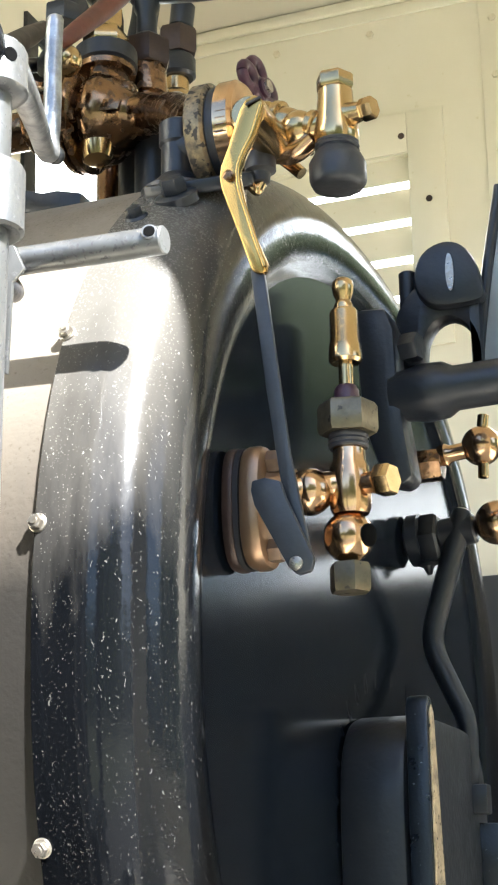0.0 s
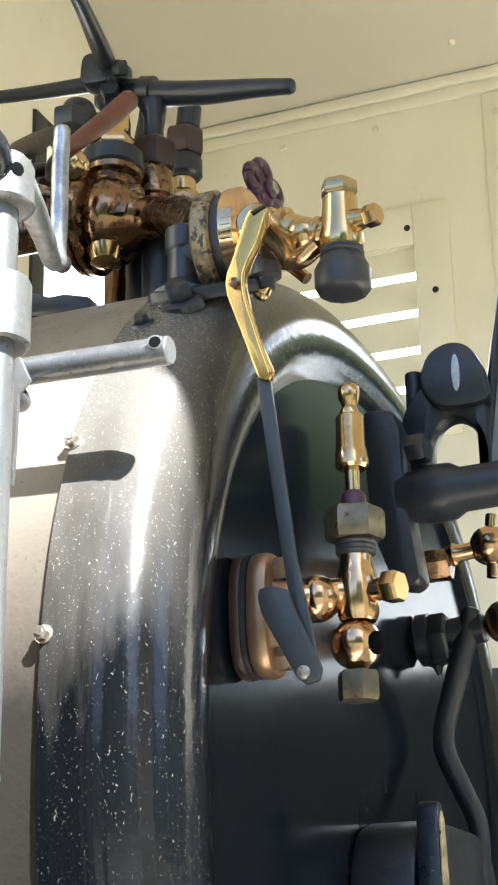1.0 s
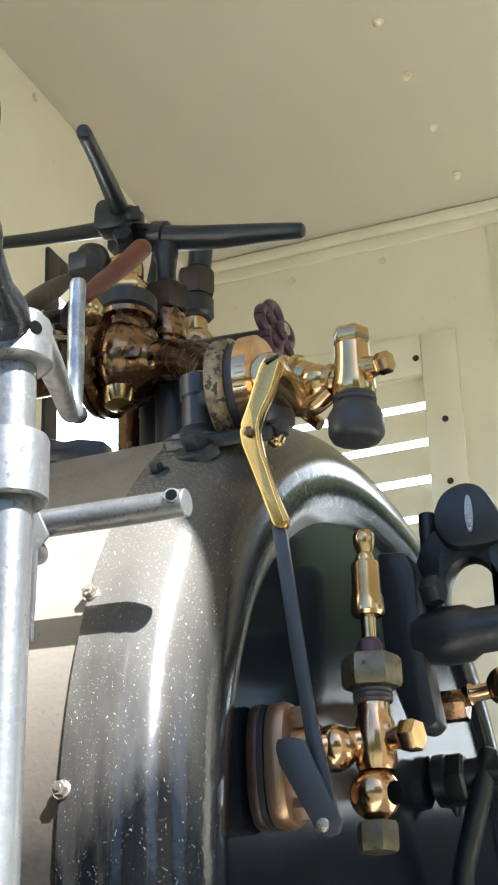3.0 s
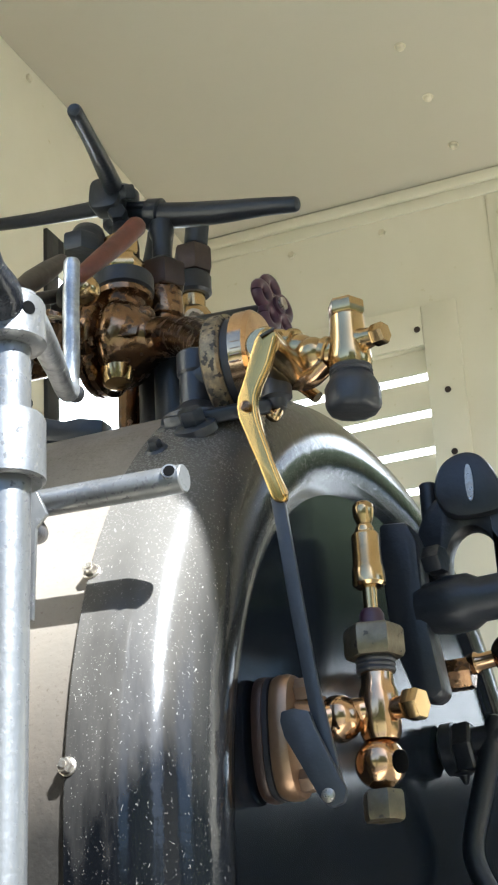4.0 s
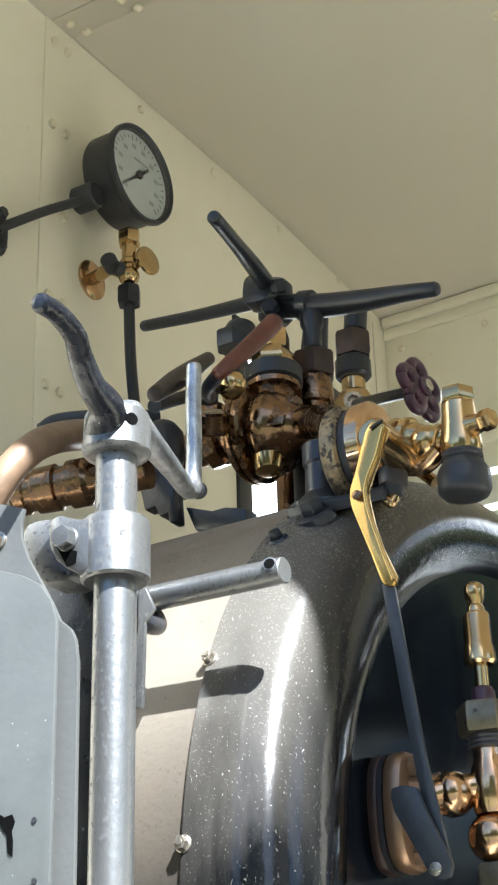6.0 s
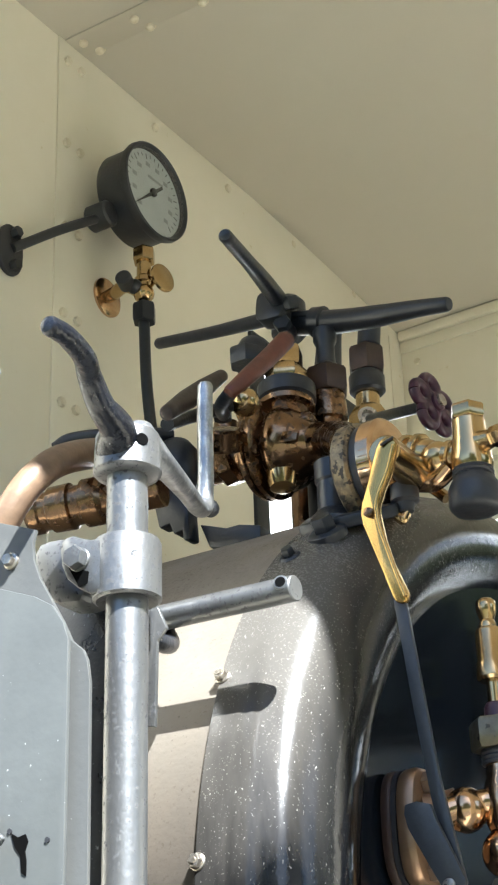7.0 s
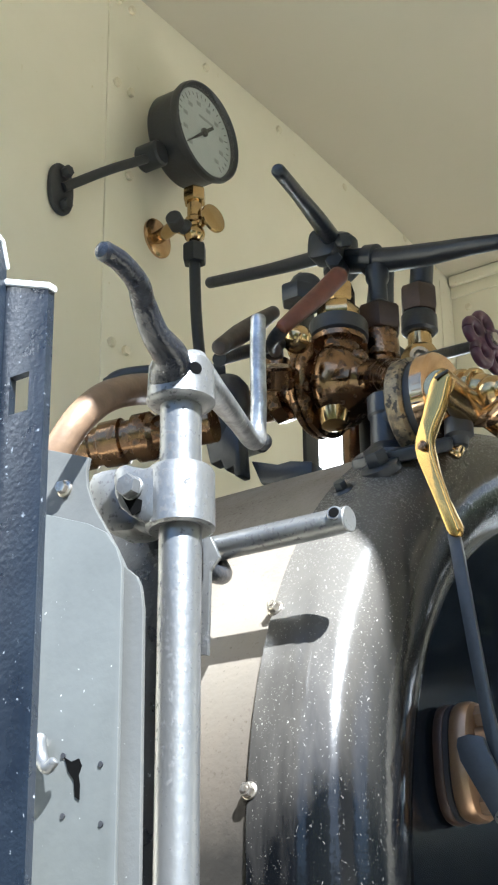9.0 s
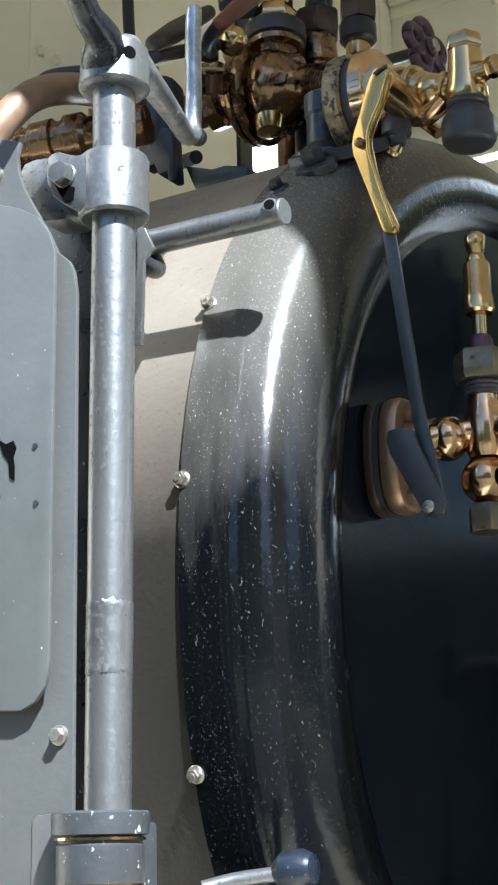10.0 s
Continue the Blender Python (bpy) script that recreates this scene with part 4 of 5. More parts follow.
part("raised_mark", slab([(-0.020, -0.006), (0.018, -0.007), (0.020, 0.004), (-0.018, 0.006)], (0.4440, MY - 0.0300, 1.3950), (1, 0, -0.12), (0, 0.1, 1), 0.004, 0.001), OLD_BRASS, body)
part("outlet_arm", tube([(0.4480, MY, 1.3980), (0.4860, 1.1900, 1.3890), (0.5270, 1.1400, 1.3560), (0.5740, 1.0700, 1.3050)], [0.0195, 0.0175, 0.0170, 0.0180], 22), OLD_BRASS, turret)
part("blister", ball((0.4080, 1.1720, 1.4330), 0.0115), BRASS, body)
part("blister", ball((0.4560, 1.1950, 1.4180), 0.010), OLD_BRASS, body)

# supporting columns
for x, y, r, z1, m in ((0.4020, 1.2850, 0.0165, 1.420, OLD_BRASS), (0.4340, 1.2600, 0.0150, 1.400, IRON), (0.4680, 1.2300, 0.0190, 1.385, IRON)):
    part("stem_column", rod((x, y, 1.270), (x, y, z1), r, 22), m, turret)
PC = (0.5830, 1.0100, 1.2300)
reg = thing("regulator_valve", (0.590, 1.010, 1.20), "mottled flanged regulator valve with golden brass lever", "valve")
col = part("pedestal", lathe((PC[0], PC[1], 1.188), (0, 0, 1), [(0, 0.026), (0.034, 0.026), (0.040, 0.018), (0.046, 0.0122), (0.068, 0.0118), (0.070, 0.0134), (0.085, 0.0134), (0.087, 0.011), (0.087, 0.0)], 32), IRON, reg)
part("pedestal_flange", slab([(-0.012, -0.022), (0.028, -0.026), (0.062, -0.008), (0.060, 0.026), (0.0, 0.036), (-0.016, 0.018)], (PC[0], PC[1] - 0.012, 1.214), (1, 0, -0.04), (0, 1, 0.50), 0.010, 0.003), IRON, col)
for q, af, h in ((Vector((0.5985, 0.970, 1.1990)), 0.0155, 0.011), (Vector((0.5790, 0.951, 1.179)), 0.0085, 0.006)):
    n = outward(q.y, q.z)
    bm = lathe(q - n * 0.004, n, [(0, af * 0.95), (0.006, af * 0.95), (0.0075, af * 0.8)], 24)
    hexagon(q + n * 0.003, n, af, h, bm)
    part("flange_bolt", bm, IRON, col)

# regulator head: mottled disc, cover and lever
GRIMY = mat("grimy_dull_bronze", (0.20, 0.165, 0.105), 0.36, metal=0.7, second=(0.10, 0.085, 0.058), scale=60, amount=0.9, speck=(0.06, 0.05, 0.04), speck_scale=200, speck_cut=0.64, bump=0.2)
disc_mat = mat("mottled_flange", (0.32, 0.245, 0.14), 0.42, metal=0.7, second=(0.06, 0.055, 0.05), scale=110, amount=0.95, speck=(0.04, 0.035, 0.03), speck_scale=200, speck_cut=0.55, bump=0.3)
DY, DZ = 1.012, 1.258
part("mottled_disc", lathe((0.600, DY, DZ), (1, 0, 0), [(0, 0.030), (0.001, 0.0365), (0.003, 0.0385), (0.013, 0.0385), (0.015, 0.036), (0.015, 0.0)], 40), disc_mat, reg, "mottled dark flange disc")
part("neck", rod((PC[0], PC[1] + 0.002, DZ - 0.004), (0.602, DY, DZ - 0.002), 0.0135, 20), IRON, reg)
part("gasket", lathe((0.6152, DY, DZ), (1, 0, 0), [(0, 0.0345), (0.006, 0.0345)], 36), INK, reg)
cov = part("head_cover", lathe((0.6212, DY, DZ), (1, 0, 0), [(0, 0.035), (0.001, 0.0372), (0.011, 0.0372), (0.014, 0.0345), (0.0155, 0.024), (0.0155, 0.0)], 40), COPPER, reg, "polished copper-toned cover")
# four thin bars stand in for short highlights on the cover
for k in range(4):
    part("glint_line", box((0.6235 + 0.0004 * k, DY - 0.0376, DZ - 0.014 + 0.005 * k), (0.6305 + 0.0004 * k, DY - 0.0362, DZ - 0.0134 + 0.005 * k), 0.0), COPPER, cov)
lev = [(0.6370, 1.1980), (0.6380, 1.2050), (0.6430, 1.2170), (0.6480, 1.2320), (0.6520, 1.2430), (0.6560, 1.2490), (0.6620, 1.2510), (0.6660, 1.2480), (0.6680, 1.2440), (0.6660, 1.2370), (0.6620, 1.2240), (0.6550, 1.2110), (0.6510, 1.2010), (0.6510, 1.1950), (0.6540, 1.1760), (0.6590, 1.1570), (0.6680, 1.1340), (0.6670, 1.1290), (0.6640, 1.1270), (0.6590, 1.1290), (0.6570, 1.1330), (0.6500, 1.1550), (0.6420, 1.1780), (0.6380, 1.1900)]
lever = part("lever", slab(lev, (0, 0.9560, 0), (1, 0, 0), (0, 0, 1), 0.0065, 0.0016), mat("bright_lever_brass", (0.52, 0.34, 0.11), 0.26, metal=1.0, second=(0.30, 0.185, 0.058), scale=12, amount=0.6, bump=0.0, rough_var=0.03), reg, "polished golden brass lever")
part("rib", tube([(0.667, 0.9488, 1.242), (0.661, 0.9488, 1.224), (0.65, 0.9488, 1.198), (0.658, 0.9488, 1.161), (0.667, 0.9488, 1.131)], 0.0016, 10, 6), bpy.data.materials["bright_lever_brass"], lever)
part("pivot", lathe((0.644, 0.9480, 1.197), (0, -1, 0), [(-0.002, 0.0036), (0.0008, 0.0036), (0.0014, 0.0026)], 14), OLD_BRASS, lever)
part("lever_boss", rod((0.655, 0.955, 1.243), (0.655, 1.012, 1.243), 0.0125, 22), BRASS, lever)
part("pointer_pin", rod((0.6570, 0.9480, 1.2440), (0.6670, 0.9490, 1.2480), 0.0010, 10), INK, lever)

# link from the lever to the drain arm
link = thing("link_rod", (0.67, 0.95, 0.94), "grey painted flat link rod between lever and arm", "link")
part("strap", slab([(0.6560, 1.1320), (0.6650, 1.1300), (0.6730, 1.0620), (0.6790, 1.0110), (0.6910, 0.9460), (0.6890, 0.9360), (0.6800, 0.9550), (0.6720, 0.9980), (0.6650, 1.0520)], (0, 0.956, 0), (1, 0, 0), (0, 0, 1), 0.004, 0.001), LINK, link)
part("arm", slab([(0.6570, 0.9940), (0.6650, 0.9950), (0.6750, 0.9920), (0.6780, 0.9820), (0.6950, 0.9430), (0.6930, 0.9360), (0.6850, 0.9340), (0.6790, 0.9390), (0.6580, 0.9790), (0.6560, 0.9880)], (0, 0.9495, 0), (1, 0, 0), (0, 0, 1), 0.005, 0.0015), LINK, link)
part("pin", lathe((0.6840, 0.9440, 0.9410), (0, -1, 0), [(-0.012, 0.0042), (0.001, 0.0042), (0.0018, 0.003)], 16), BOLT, link, "bright pivot pin")

# top stack, cross handles
SX, SY = 0.4330, 1.2000
UP = (-0.05, 0.10, 1)
part("bonnet", lathe((SX, SY, 1.4180), UP, [(0, 0.0260), (0.010, 0.0225), (0.020, 0.0215), (0.022, 0.0265), (0.027, 0.0270), (0.029, 0.0250)], 28), OLD_BRASS, turret)
part("black_collar", lathe((SX - 0.001, SY + 0.003, 1.4465), UP, [(0, 0.0250), (0.002, 0.0278), (0.017, 0.0278), (0.019, 0.0250)], 30), IRON, turret, "black collar")
part("bonnet_ring", lathe((SX - 0.002, SY + 0.005, 1.4655), UP, [(0, 0.0200), (0.0015, 0.0215), (0.004, 0.0190)], 28), BRASS, turret)
part("bonnet_nut", hexagon((SX - 0.002, SY + 0.005, 1.4690), UP, 0.0345, 0.016), BRASS, turret)
part("gland", hexagon((SX - 0.003, SY + 0.007, 1.4860), UP, 0.0300, 0.022, None, 0.4), BRASS, turret)
part("stem", rod((SX - 0.005, SY + 0.009, 1.505), (0.404, 1.262, 1.565), 0.0085, 16), IRON, turret)
HUB = (0.400, 1.268, 1.585)
part("cross_hub", lathe((HUB[0], HUB[1], HUB[2] - 0.030), (0, 0, 1), [(0, 0.013), (0.006, 0.018), (0.040, 0.018), (0.046, 0.013), (0.050, 0.0)], 20), IRON, turret)
part("cross_arm", tube([(0.4080, 1.2620, 1.5680), (0.4560, 1.2600, 1.5530), (0.5040, 1.2560, 1.5410), (0.5490, 1.2520, 1.5320), (0.583, 1.249, 1.524)], [0.0125, 0.0125, 0.0112, 0.0088, 0.0074], 14, 8, True), IRON, turret)
part("cross_arm", tube([HUB, (0.30, 1.292, 1.609), (0.207, 1.312, 1.633)], [0.0085, 0.0070, 0.0064], 14, 8, True), IRON, turret)
part("cross_arm", tube([HUB, (0.425, 1.185, 1.572), (0.445, 1.12, 1.558), (0.464, 1.056, 1.544)], [0.0100, 0.0085, 0.0068, 0.0064], 14, 8, True), IRON, turret)
part("arm_collar", lathe((0.4330, 1.2610, 1.5600), (1, -0.02, -0.25), [(0, 0.0135), (0.001, 0.0158), (0.013, 0.0158), (0.014, 0.0135)], 20), IRON, turret)
part("hub_boss", slab(oval(0.016, 0.018, 20, 4.0), (0.4020, 1.2460, 1.5730), (1, 0, -0.1), (0, 0.15, 1), 0.020, 0.002), IRON, turret)
part("hub_nut", hexagon((0.4120, 1.2380, 1.5520), (0.3, -0.9, 0.1), 0.016, 0.010), IRON, turret)
part("cotter", rod((0.4150, 1.2500, 1.5700), (0.4450, 1.2500, 1.5620), 0.0038, 10), IRON, turret)
part("hub_cap", hexagon((0.4170, 1.2400, 1.5700), (0.05, -0.5, 1), 0.021, 0.013), IRON, turret)
part("yoke", tube([(0.4290, 1.3000, 1.5860), (0.4160, 1.3200, 1.5680), (0.3990, 1.3450, 1.5520)], [0.0135, 0.0130, 0.0145], 16), IRON, turret)

# valve with red grip, and a dark grip
redv = thing("try_cock", (0.4450, 1.1200, 1.4070), "brass cock with worn red lever grip", "cock")
part("grip", tube([(0.5040, 1.0850, 1.4390), (0.4950, 1.0700, 1.4180), (0.4870, 1.0500, 1.3950), (0.4780, 1.0350, 1.3760)], [0.0084, 0.0082, 0.0074, 0.0062], 18, 8, True), RED, redv, "worn red grip")
part("tang", tube([(0.4790, 1.0360, 1.3770), (0.4520, 1.0600, 1.3810), (0.4280, 1.1000, 1.3960)], 0.006, 12), IRON, redv)
part("cock_body", ball((0.4320, 1.1300, 1.4190), 0.0135), BRASS, redv)
part("cock_nut", hexagon((0.4140, 1.1200, 1.4030), (0, 0, 1), 0.016, 0.014), IRON, redv)
part("cock_neck", rod((0.4030, 1.1400, 1.4050), (0.3960, 1.1500, 1.3880), 0.0165, 20), OLD_BRASS, redv)
dkv = thing("dark_valve", (0.4170, 1.1000, 1.4300), "dark iron valve with tapered lever grip", "valve")
part("grip", tube([(0.4270, 1.1000, 1.4340), (0.4350, 1.0600, 1.4030), (0.4450, 1.0200, 1.3730), (0.4570, 0.9750, 1.3390)], [0.0062, 0.0085, 0.0088, 0.0066], 18, 8, True), BROWN, dkv, "dark brown tapered grip")
part("lever", tube([(0.4460, 0.9900, 1.3380), (0.4270, 1.0500, 1.3740), (0.4210, 1.1200, 1.4140)], 0.0058, 12), IRON, dkv)
part("dome", lathe((0.3990, 1.2000, 1.5110), (0, 0.2, 1), [(-0.018, 0.017), (0, 0.0175), (0.010, 0.014), (0.016, 0.006), (0.017, 0)], 22), IRON, dkv)
part("bonnet", hexagon((0.3970, 1.1900, 1.4920), (0, 0, 1), 0.030, 0.018), IRON, dkv)

# two union nuts at the back
va = thing("union_valve", (0.4120, 1.4000, 1.5210), "black union nut on a brass angle valve", "valve", "union valves")
part("cap", rod((0.4140, 1.4120, 1.6060), (0.4170, 1.4120, 1.6320), 0.0125, 20), IRON, va)
part("upper_nut", hexagon((0.4105, 1.411, 1.574), (0, 0, 1), 0.036, 0.029), RUSTY, va)
part("lower_nut", lathe((0.4095, 1.411, 1.549), (0, 0, 1), [(0, 0.0165), (0.003, 0.0195), (0.020, 0.0195), (0.024, 0.017)], 24), IRON, va)
part("brass_neck", rod((0.409, 1.411, 1.530), (0.409, 1.411, 1.552), 0.0130, 20), BRASS, va)
part("angle_body", lathe((0.409, 1.411, 1.495), (0, 0, 1), [(0, 0.020), (0.004, 0.024), (0.026, 0.022), (0.038, 0.015)], 8), BRASS, va)
part("eye", lathe((0.4210, 1.3850, 1.5090), (0.5, -0.8, 0.1), [(-0.006, 0.009), (0.003, 0.0105), (0.003, 0.0065), (-0.001, 0.005)], 20), BOLT, va)
part("stem", tube([(0.409, 1.411, 1.50), (0.410, 1.40, 1.42), (0.42, 1.37, 1.30)], 0.014, 16), IRON, va)
vb = thing("union_valve", (0.3900, 1.3600, 1.5340), "dark union nut on a short brass neck", "valve", "union valves")
vb.location = vb["at"] = (0.443, 1.25, 1.42)
part("upper_nut", hexagon((0.4500, 1.2500, 1.4700), (0, 0, 1), 0.0375, 0.026), RUSTY, vb, "rust brown hexagon nut")
part("cap", lathe((0.4500, 1.2500, 1.4950), (-0.05, 0.1, 1), [(0, 0.0165), (0.003, 0.0140), (0.007, 0.0095), (0.030, 0.0090), (0.036, 0.0115), (0.048, 0.0115), (0.052, 0.0)], 20), IRON, vb)
part("brass_neck", lathe((0.4500, 1.2500, 1.4420), (0, 0, 1), [(0, 0.0180), (0.006, 0.0185), (0.020, 0.0175), (0.030, 0.0160)], 22), OLD_BRASS, vb)
part("stem", tube([(0.4500, 1.2500, 1.4450), (0.4490, 1.2450, 1.4200), (0.4480, 1.2350, 1.3950)], 0.0145, 16), OLD_BRASS, vb)

# handwheel
hw = thing("handwheel_valve", (0.548, 1.285, 1.442), "maroon painted five-lobed handwheel on thin stem", "handwheel")
WD = Vector((0.985, -0.13, 0.10)).normalized()
wu, ww = frame_of(WD)[1:]
WC = Vector((0.5425, 1.285, 1.446))
bm = bmesh.new()
for k in range(5):
    a = radians(54 + 72 * k)
    c = WC + (wu * math.cos(a) + ww * math.sin(a)) * 0.0188
    ring = []
    for i in range(20):
        b = 2 * math.pi * i / 20
        ring.append(c + (wu * math.cos(b) + ww * math.sin(b)) * 0.0105)
    tube(ring + [ring[0]], 0.0054, 10, 1, False, bm, smooth=False)
part("wheel", bm, PURPLE, hw)
part("hub", lathe(WC - WD * 0.008, WD, [(0, 0.0085), (0.001, 0.0095), (0.016, 0.009), (0.0175, 0.006)], 20), PURPLE, hw)
part("nut", lathe(WC + WD * 0.009, WD, [(0, 0.0062), (0.003, 0.0062), (0.003, 0.0038), (0.001, 0.0)], 16), BOLT, hw)
part("stem", tube([WC, (0.4890, 1.3200, 1.4670), (0.4270, 1.3800, 1.5020)], 0.0058, 12), IRON, hw)

# polished pipework and the cone valve
cone = thing("cone_valve", (0.70, 1.005, 1.20), "polished brass cone valve with black hexagon nut", "valve")
VX, VY = 0.6995, 1.005
part("body", lathe((VX, VY, 1.234), (0, 0, 1), [(0, 0.0140), (0.004, 0.0152), (0.010, 0.0148), (0.020, 0.0134), (0.032, 0.0122), (0.038, 0.0119), (0.039, 0.0100), (0.041, 0.0100)], 28), BRASS, cone)
part("cap", hexagon((VX, VY, 1.2735), (0, 0, 1), 0.0222, 0.011), BRASS, cone)
part("cap_stud", rod((VX, VY, 1.284), (VX, VY, 1.2875), 0.0035, 12), BRASS, cone)
part("collar", lathe((VX, VY, 1.2285), (0, 0, 1), [(0, 0.0150), (0.0015, 0.0140), (0.003, 0.0150), (0.0045, 0.0140), (0.006, 0.0146)], 24), DARK, cone)
part("black_nut", lathe((VX, VY, 1.2015), (0, 0, 1), [(0, 0.0120), (0.0010, 0.0165), (0.0030, 0.0182), (0.0060, 0.0190), (0.0185, 0.0190), (0.0220, 0.0172), (0.0245, 0.0155), (0.0270, 0.0146)], 12, None, 0.35), DARK, cone, "matt black hexagon nut")
part("side_boss", tube([(VX + 0.004, VY - 0.001, 1.252), (VX + 0.013, VY - 0.004, 1.2518), (VX + 0.020, VY - 0.006, 1.2515)], [0.0110, 0.0078, 0.0064], 16), BRASS, cone)
part("side_nut", hexagon((VX + 0.0195, VY - 0.006, 1.2515), (1, -0.25, 0), 0.0135, 0.010), BRASS, cone)
part("feed_pipe", tube([(0.636, DY, 1.262), (0.650, 1.010, 1.262), (0.664, 1.008, 1.258), (0.674, 1.007, 1.250), (0.686, 1.006, 1.250), (0.697, VY, 1.252)], [0.0115, 0.0112, 0.0108, 0.0102, 0.0092, 0.0092], 18), BRASS, cone)
part("elbow_ball", ball((0.6725, 1.007, 1.2505), 0.0135), BRASS, cone)
for q, r in (((0.6465, 1.010, 1.2625), 0.0150), ((0.6570, 1.009, 1.2610), 0.0142), ((0.6830, 1.006, 1.2500), 0.0118)):
    part("pipe_ring", lathe(q, (1, -0.1, -0.4), [(-0.003, r * 0.9), (-0.002, r), (0.002, r), (0.003, r * 0.9)], 20), BRASS, cone)
part("lower_pipe", tube([(0.636, DY, 1.245), (0.652, 1.010, 1.240), (0.668, 1.008, 1.236), (0.682, 1.006, 1.243)], 0.0082, 16), COPPER, cone)
part("drop_cock", lathe((0.6470, 1.0000, 1.2340), (0, 0, -1), [(0, 0.010), (0.004, 0.0105), (0.012, 0.0105), (0.014, 0.007), (0.020, 0.006), (0.021, 0.004)], 16), DARK, cone)
part("drip_nozzle", tube([(0.6470, 1.0000, 1.2130), (0.6450, 0.9980, 1.2080), (0.6420, 0.9970, 1.2110)], 0.004, 12), BRASS, cone)
part("drain_spout", tube([(0.6400, 1.0300, 1.2510), (0.6530, 1.0300, 1.2430), (0.6660, 1.0300, 1.2300)], 0.0045, 12), BRASS, cone)

# ---- gauge cock with tall column on the end plate ----
cock = thing("water_cock", (0.70, 1.0, 0.93), "polished brass and copper water cock on oval flange", "cock")
KX, KY = 0.7020, 0.998
part("finial", lathe((KX, KY, 1.114), (0, 0, 1), [(0, 0.0062), (0.003, 0.0062), (0.006, 0.0046), (0.011, 0.0066), (0.015, 0.0072), (0.019, 0.0066), (0.021, 0.0045), (0.0225, 0.0)], 22), BRASS, cock)
part("cone", lathe((KX, KY, 1.078), (0, 0, 1), [(0, 0.0090), (0.002, 0.0108), (0.012, 0.0104), (0.013, 0.0096), (0.034, 0.0092), (0.036, 0.0078)], 26), BRASS, cock)
part("spindle", rod((KX, KY, 1.060), (KX, KY, 1.080), 0.0048, 16), BRASS, cock)
part("gland_ring", lathe((KX, KY, 1.050), (0, 0, 1), [(0, 0.0082), (0.010, 0.0078), (0.013, 0.006)], 20), PURPLE, cock)
part("gland_nut", hexagon((KX, KY, 1.0315), (0, 0, 1), 0.033, 0.020, None, 0.25), GRIMY, cock)
part("thread", lathe((KX, KY, 1.022), (0, 0, 1), [(0, 0.0120), (0.0015, 0.0128), (0.003, 0.0120), (0.0045, 0.0128), (0.006, 0.0120), (0.0075, 0.0128), (0.010, 0.0120)], 22), DARK, cock)
part("upper_body", lathe((KX, KY, 0.980), (0, 0, 1), [(0, 0.0110), (0.004, 0.0128), (0.020, 0.0135), (0.030, 0.0122), (0.034, 0.0104), (0.043, 0.0100)], 26), COPPER, cock)
part("lower_ball", ball((KX - 0.002, KY, 0.966), 0.0160, 28), COPPER, cock)
part("ball_hole", lathe((KX - 0.002 + 0.0134, KY - 0.0048, 0.9650), (0.92, -0.33, -0.08), [(-0.005, 0.0072), (0.0016, 0.0072), (0.0024, 0.0055), (0.0026, 0.0)], 22), HOLE_SHADE, cock, "black disc painted for the dark bore of the ball")
part("bottom_nut", hexagon((KX - 0.002, KY, 0.9315), (0, 0, 1), 0.0225, 0.018), GRIMY, cock)
part("side_boss", rod((KX + 0.008, KY - 0.002, 0.998), (KX + 0.020, KY - 0.005, 0.998), 0.0070, 16), COPPER, cock)
part("side_nut", hexagon((KX + 0.019, KY - 0.005, 0.998), (1, -0.25, -0.03), 0.0180, 0.0115), BRASS, cock)
part("elbow_ball", ball((0.679, 0.988, 0.9945), 0.0148), COPPER, cock)
part("elbow", tube([(KX, KY, 0.998), (0.690, 0.992, 0.998), (0.680, 0.984, 0.996), (0.668, 0.978, 0.992)], [0.0100, 0.0092, 0.0088, 0.0100], 18), COPPER, cock)
OC = (0.664, 0.985, 0.9865)
BRONZE = mat("warm_worn_bronze", (0.40, 0.255, 0.155), 0.34, metal=0.75, second=(0.26, 0.165, 0.10), scale=26, amount=0.9, bump=0.15, bump_scale=90)
flange = part("flange", slab(oval(0.0235, 0.0390, 40, 2.7), (0.6405, OC[1], OC[2]), (0, 1, 0), (0, 0, 1), 0.0145, 0.0045), BRONZE, cock, "bronze oval flange")
part("gasket", slab(oval(0.0225, 0.0385, 40, 2.7), (0.6375, OC[1], OC[2]), (0, 1, 0), (0, 0, 1), 0.0032, 0.0), INK, cock)
# dark brown here puts the flange's shade into its colour
part("flange_back", slab(oval(0.0235, 0.0390, 40, 2.7), (0.6300, OC[1], OC[2]), (0, 1, 0), (0, 0, 1), 0.0076, 0.002), RUSTY, cock, "backing flange coloured dark for the shade it sits in")
part("mount_pad", slab(oval(0.018, 0.030, 32, 2.6), (PLATE_X - 0.002, OC[1], OC[2]), (0, 1, 0), (0, 0, 1), 0.0215, 0.002), IRON, cock)
part("nozzle", lathe((0.6540, OC[1] + 0.002, OC[2] + 0.008), (0.9, 0.25, 0.25), [(0, 0.0165), (0.006, 0.0150), (0.012, 0.0120), (0.020, 0.0115)], 22), BRONZE, cock)
for z in (OC[2] + 0.0275, OC[2] - 0.0285):
    part("flange_bolt", hexagon((0.6545, OC[1] - 0.004, z), (1, 0, 0), 0.0135, 0.0085), DULL_COPPER, flange)
for z in (OC[2] + 0.0215, OC[2] - 0.0235):
    part("stud_nut", hexagon((0.6130, OC[1] - 0.018, z), (1, 0, 0), 0.0165, 0.0130), IRON, cock)

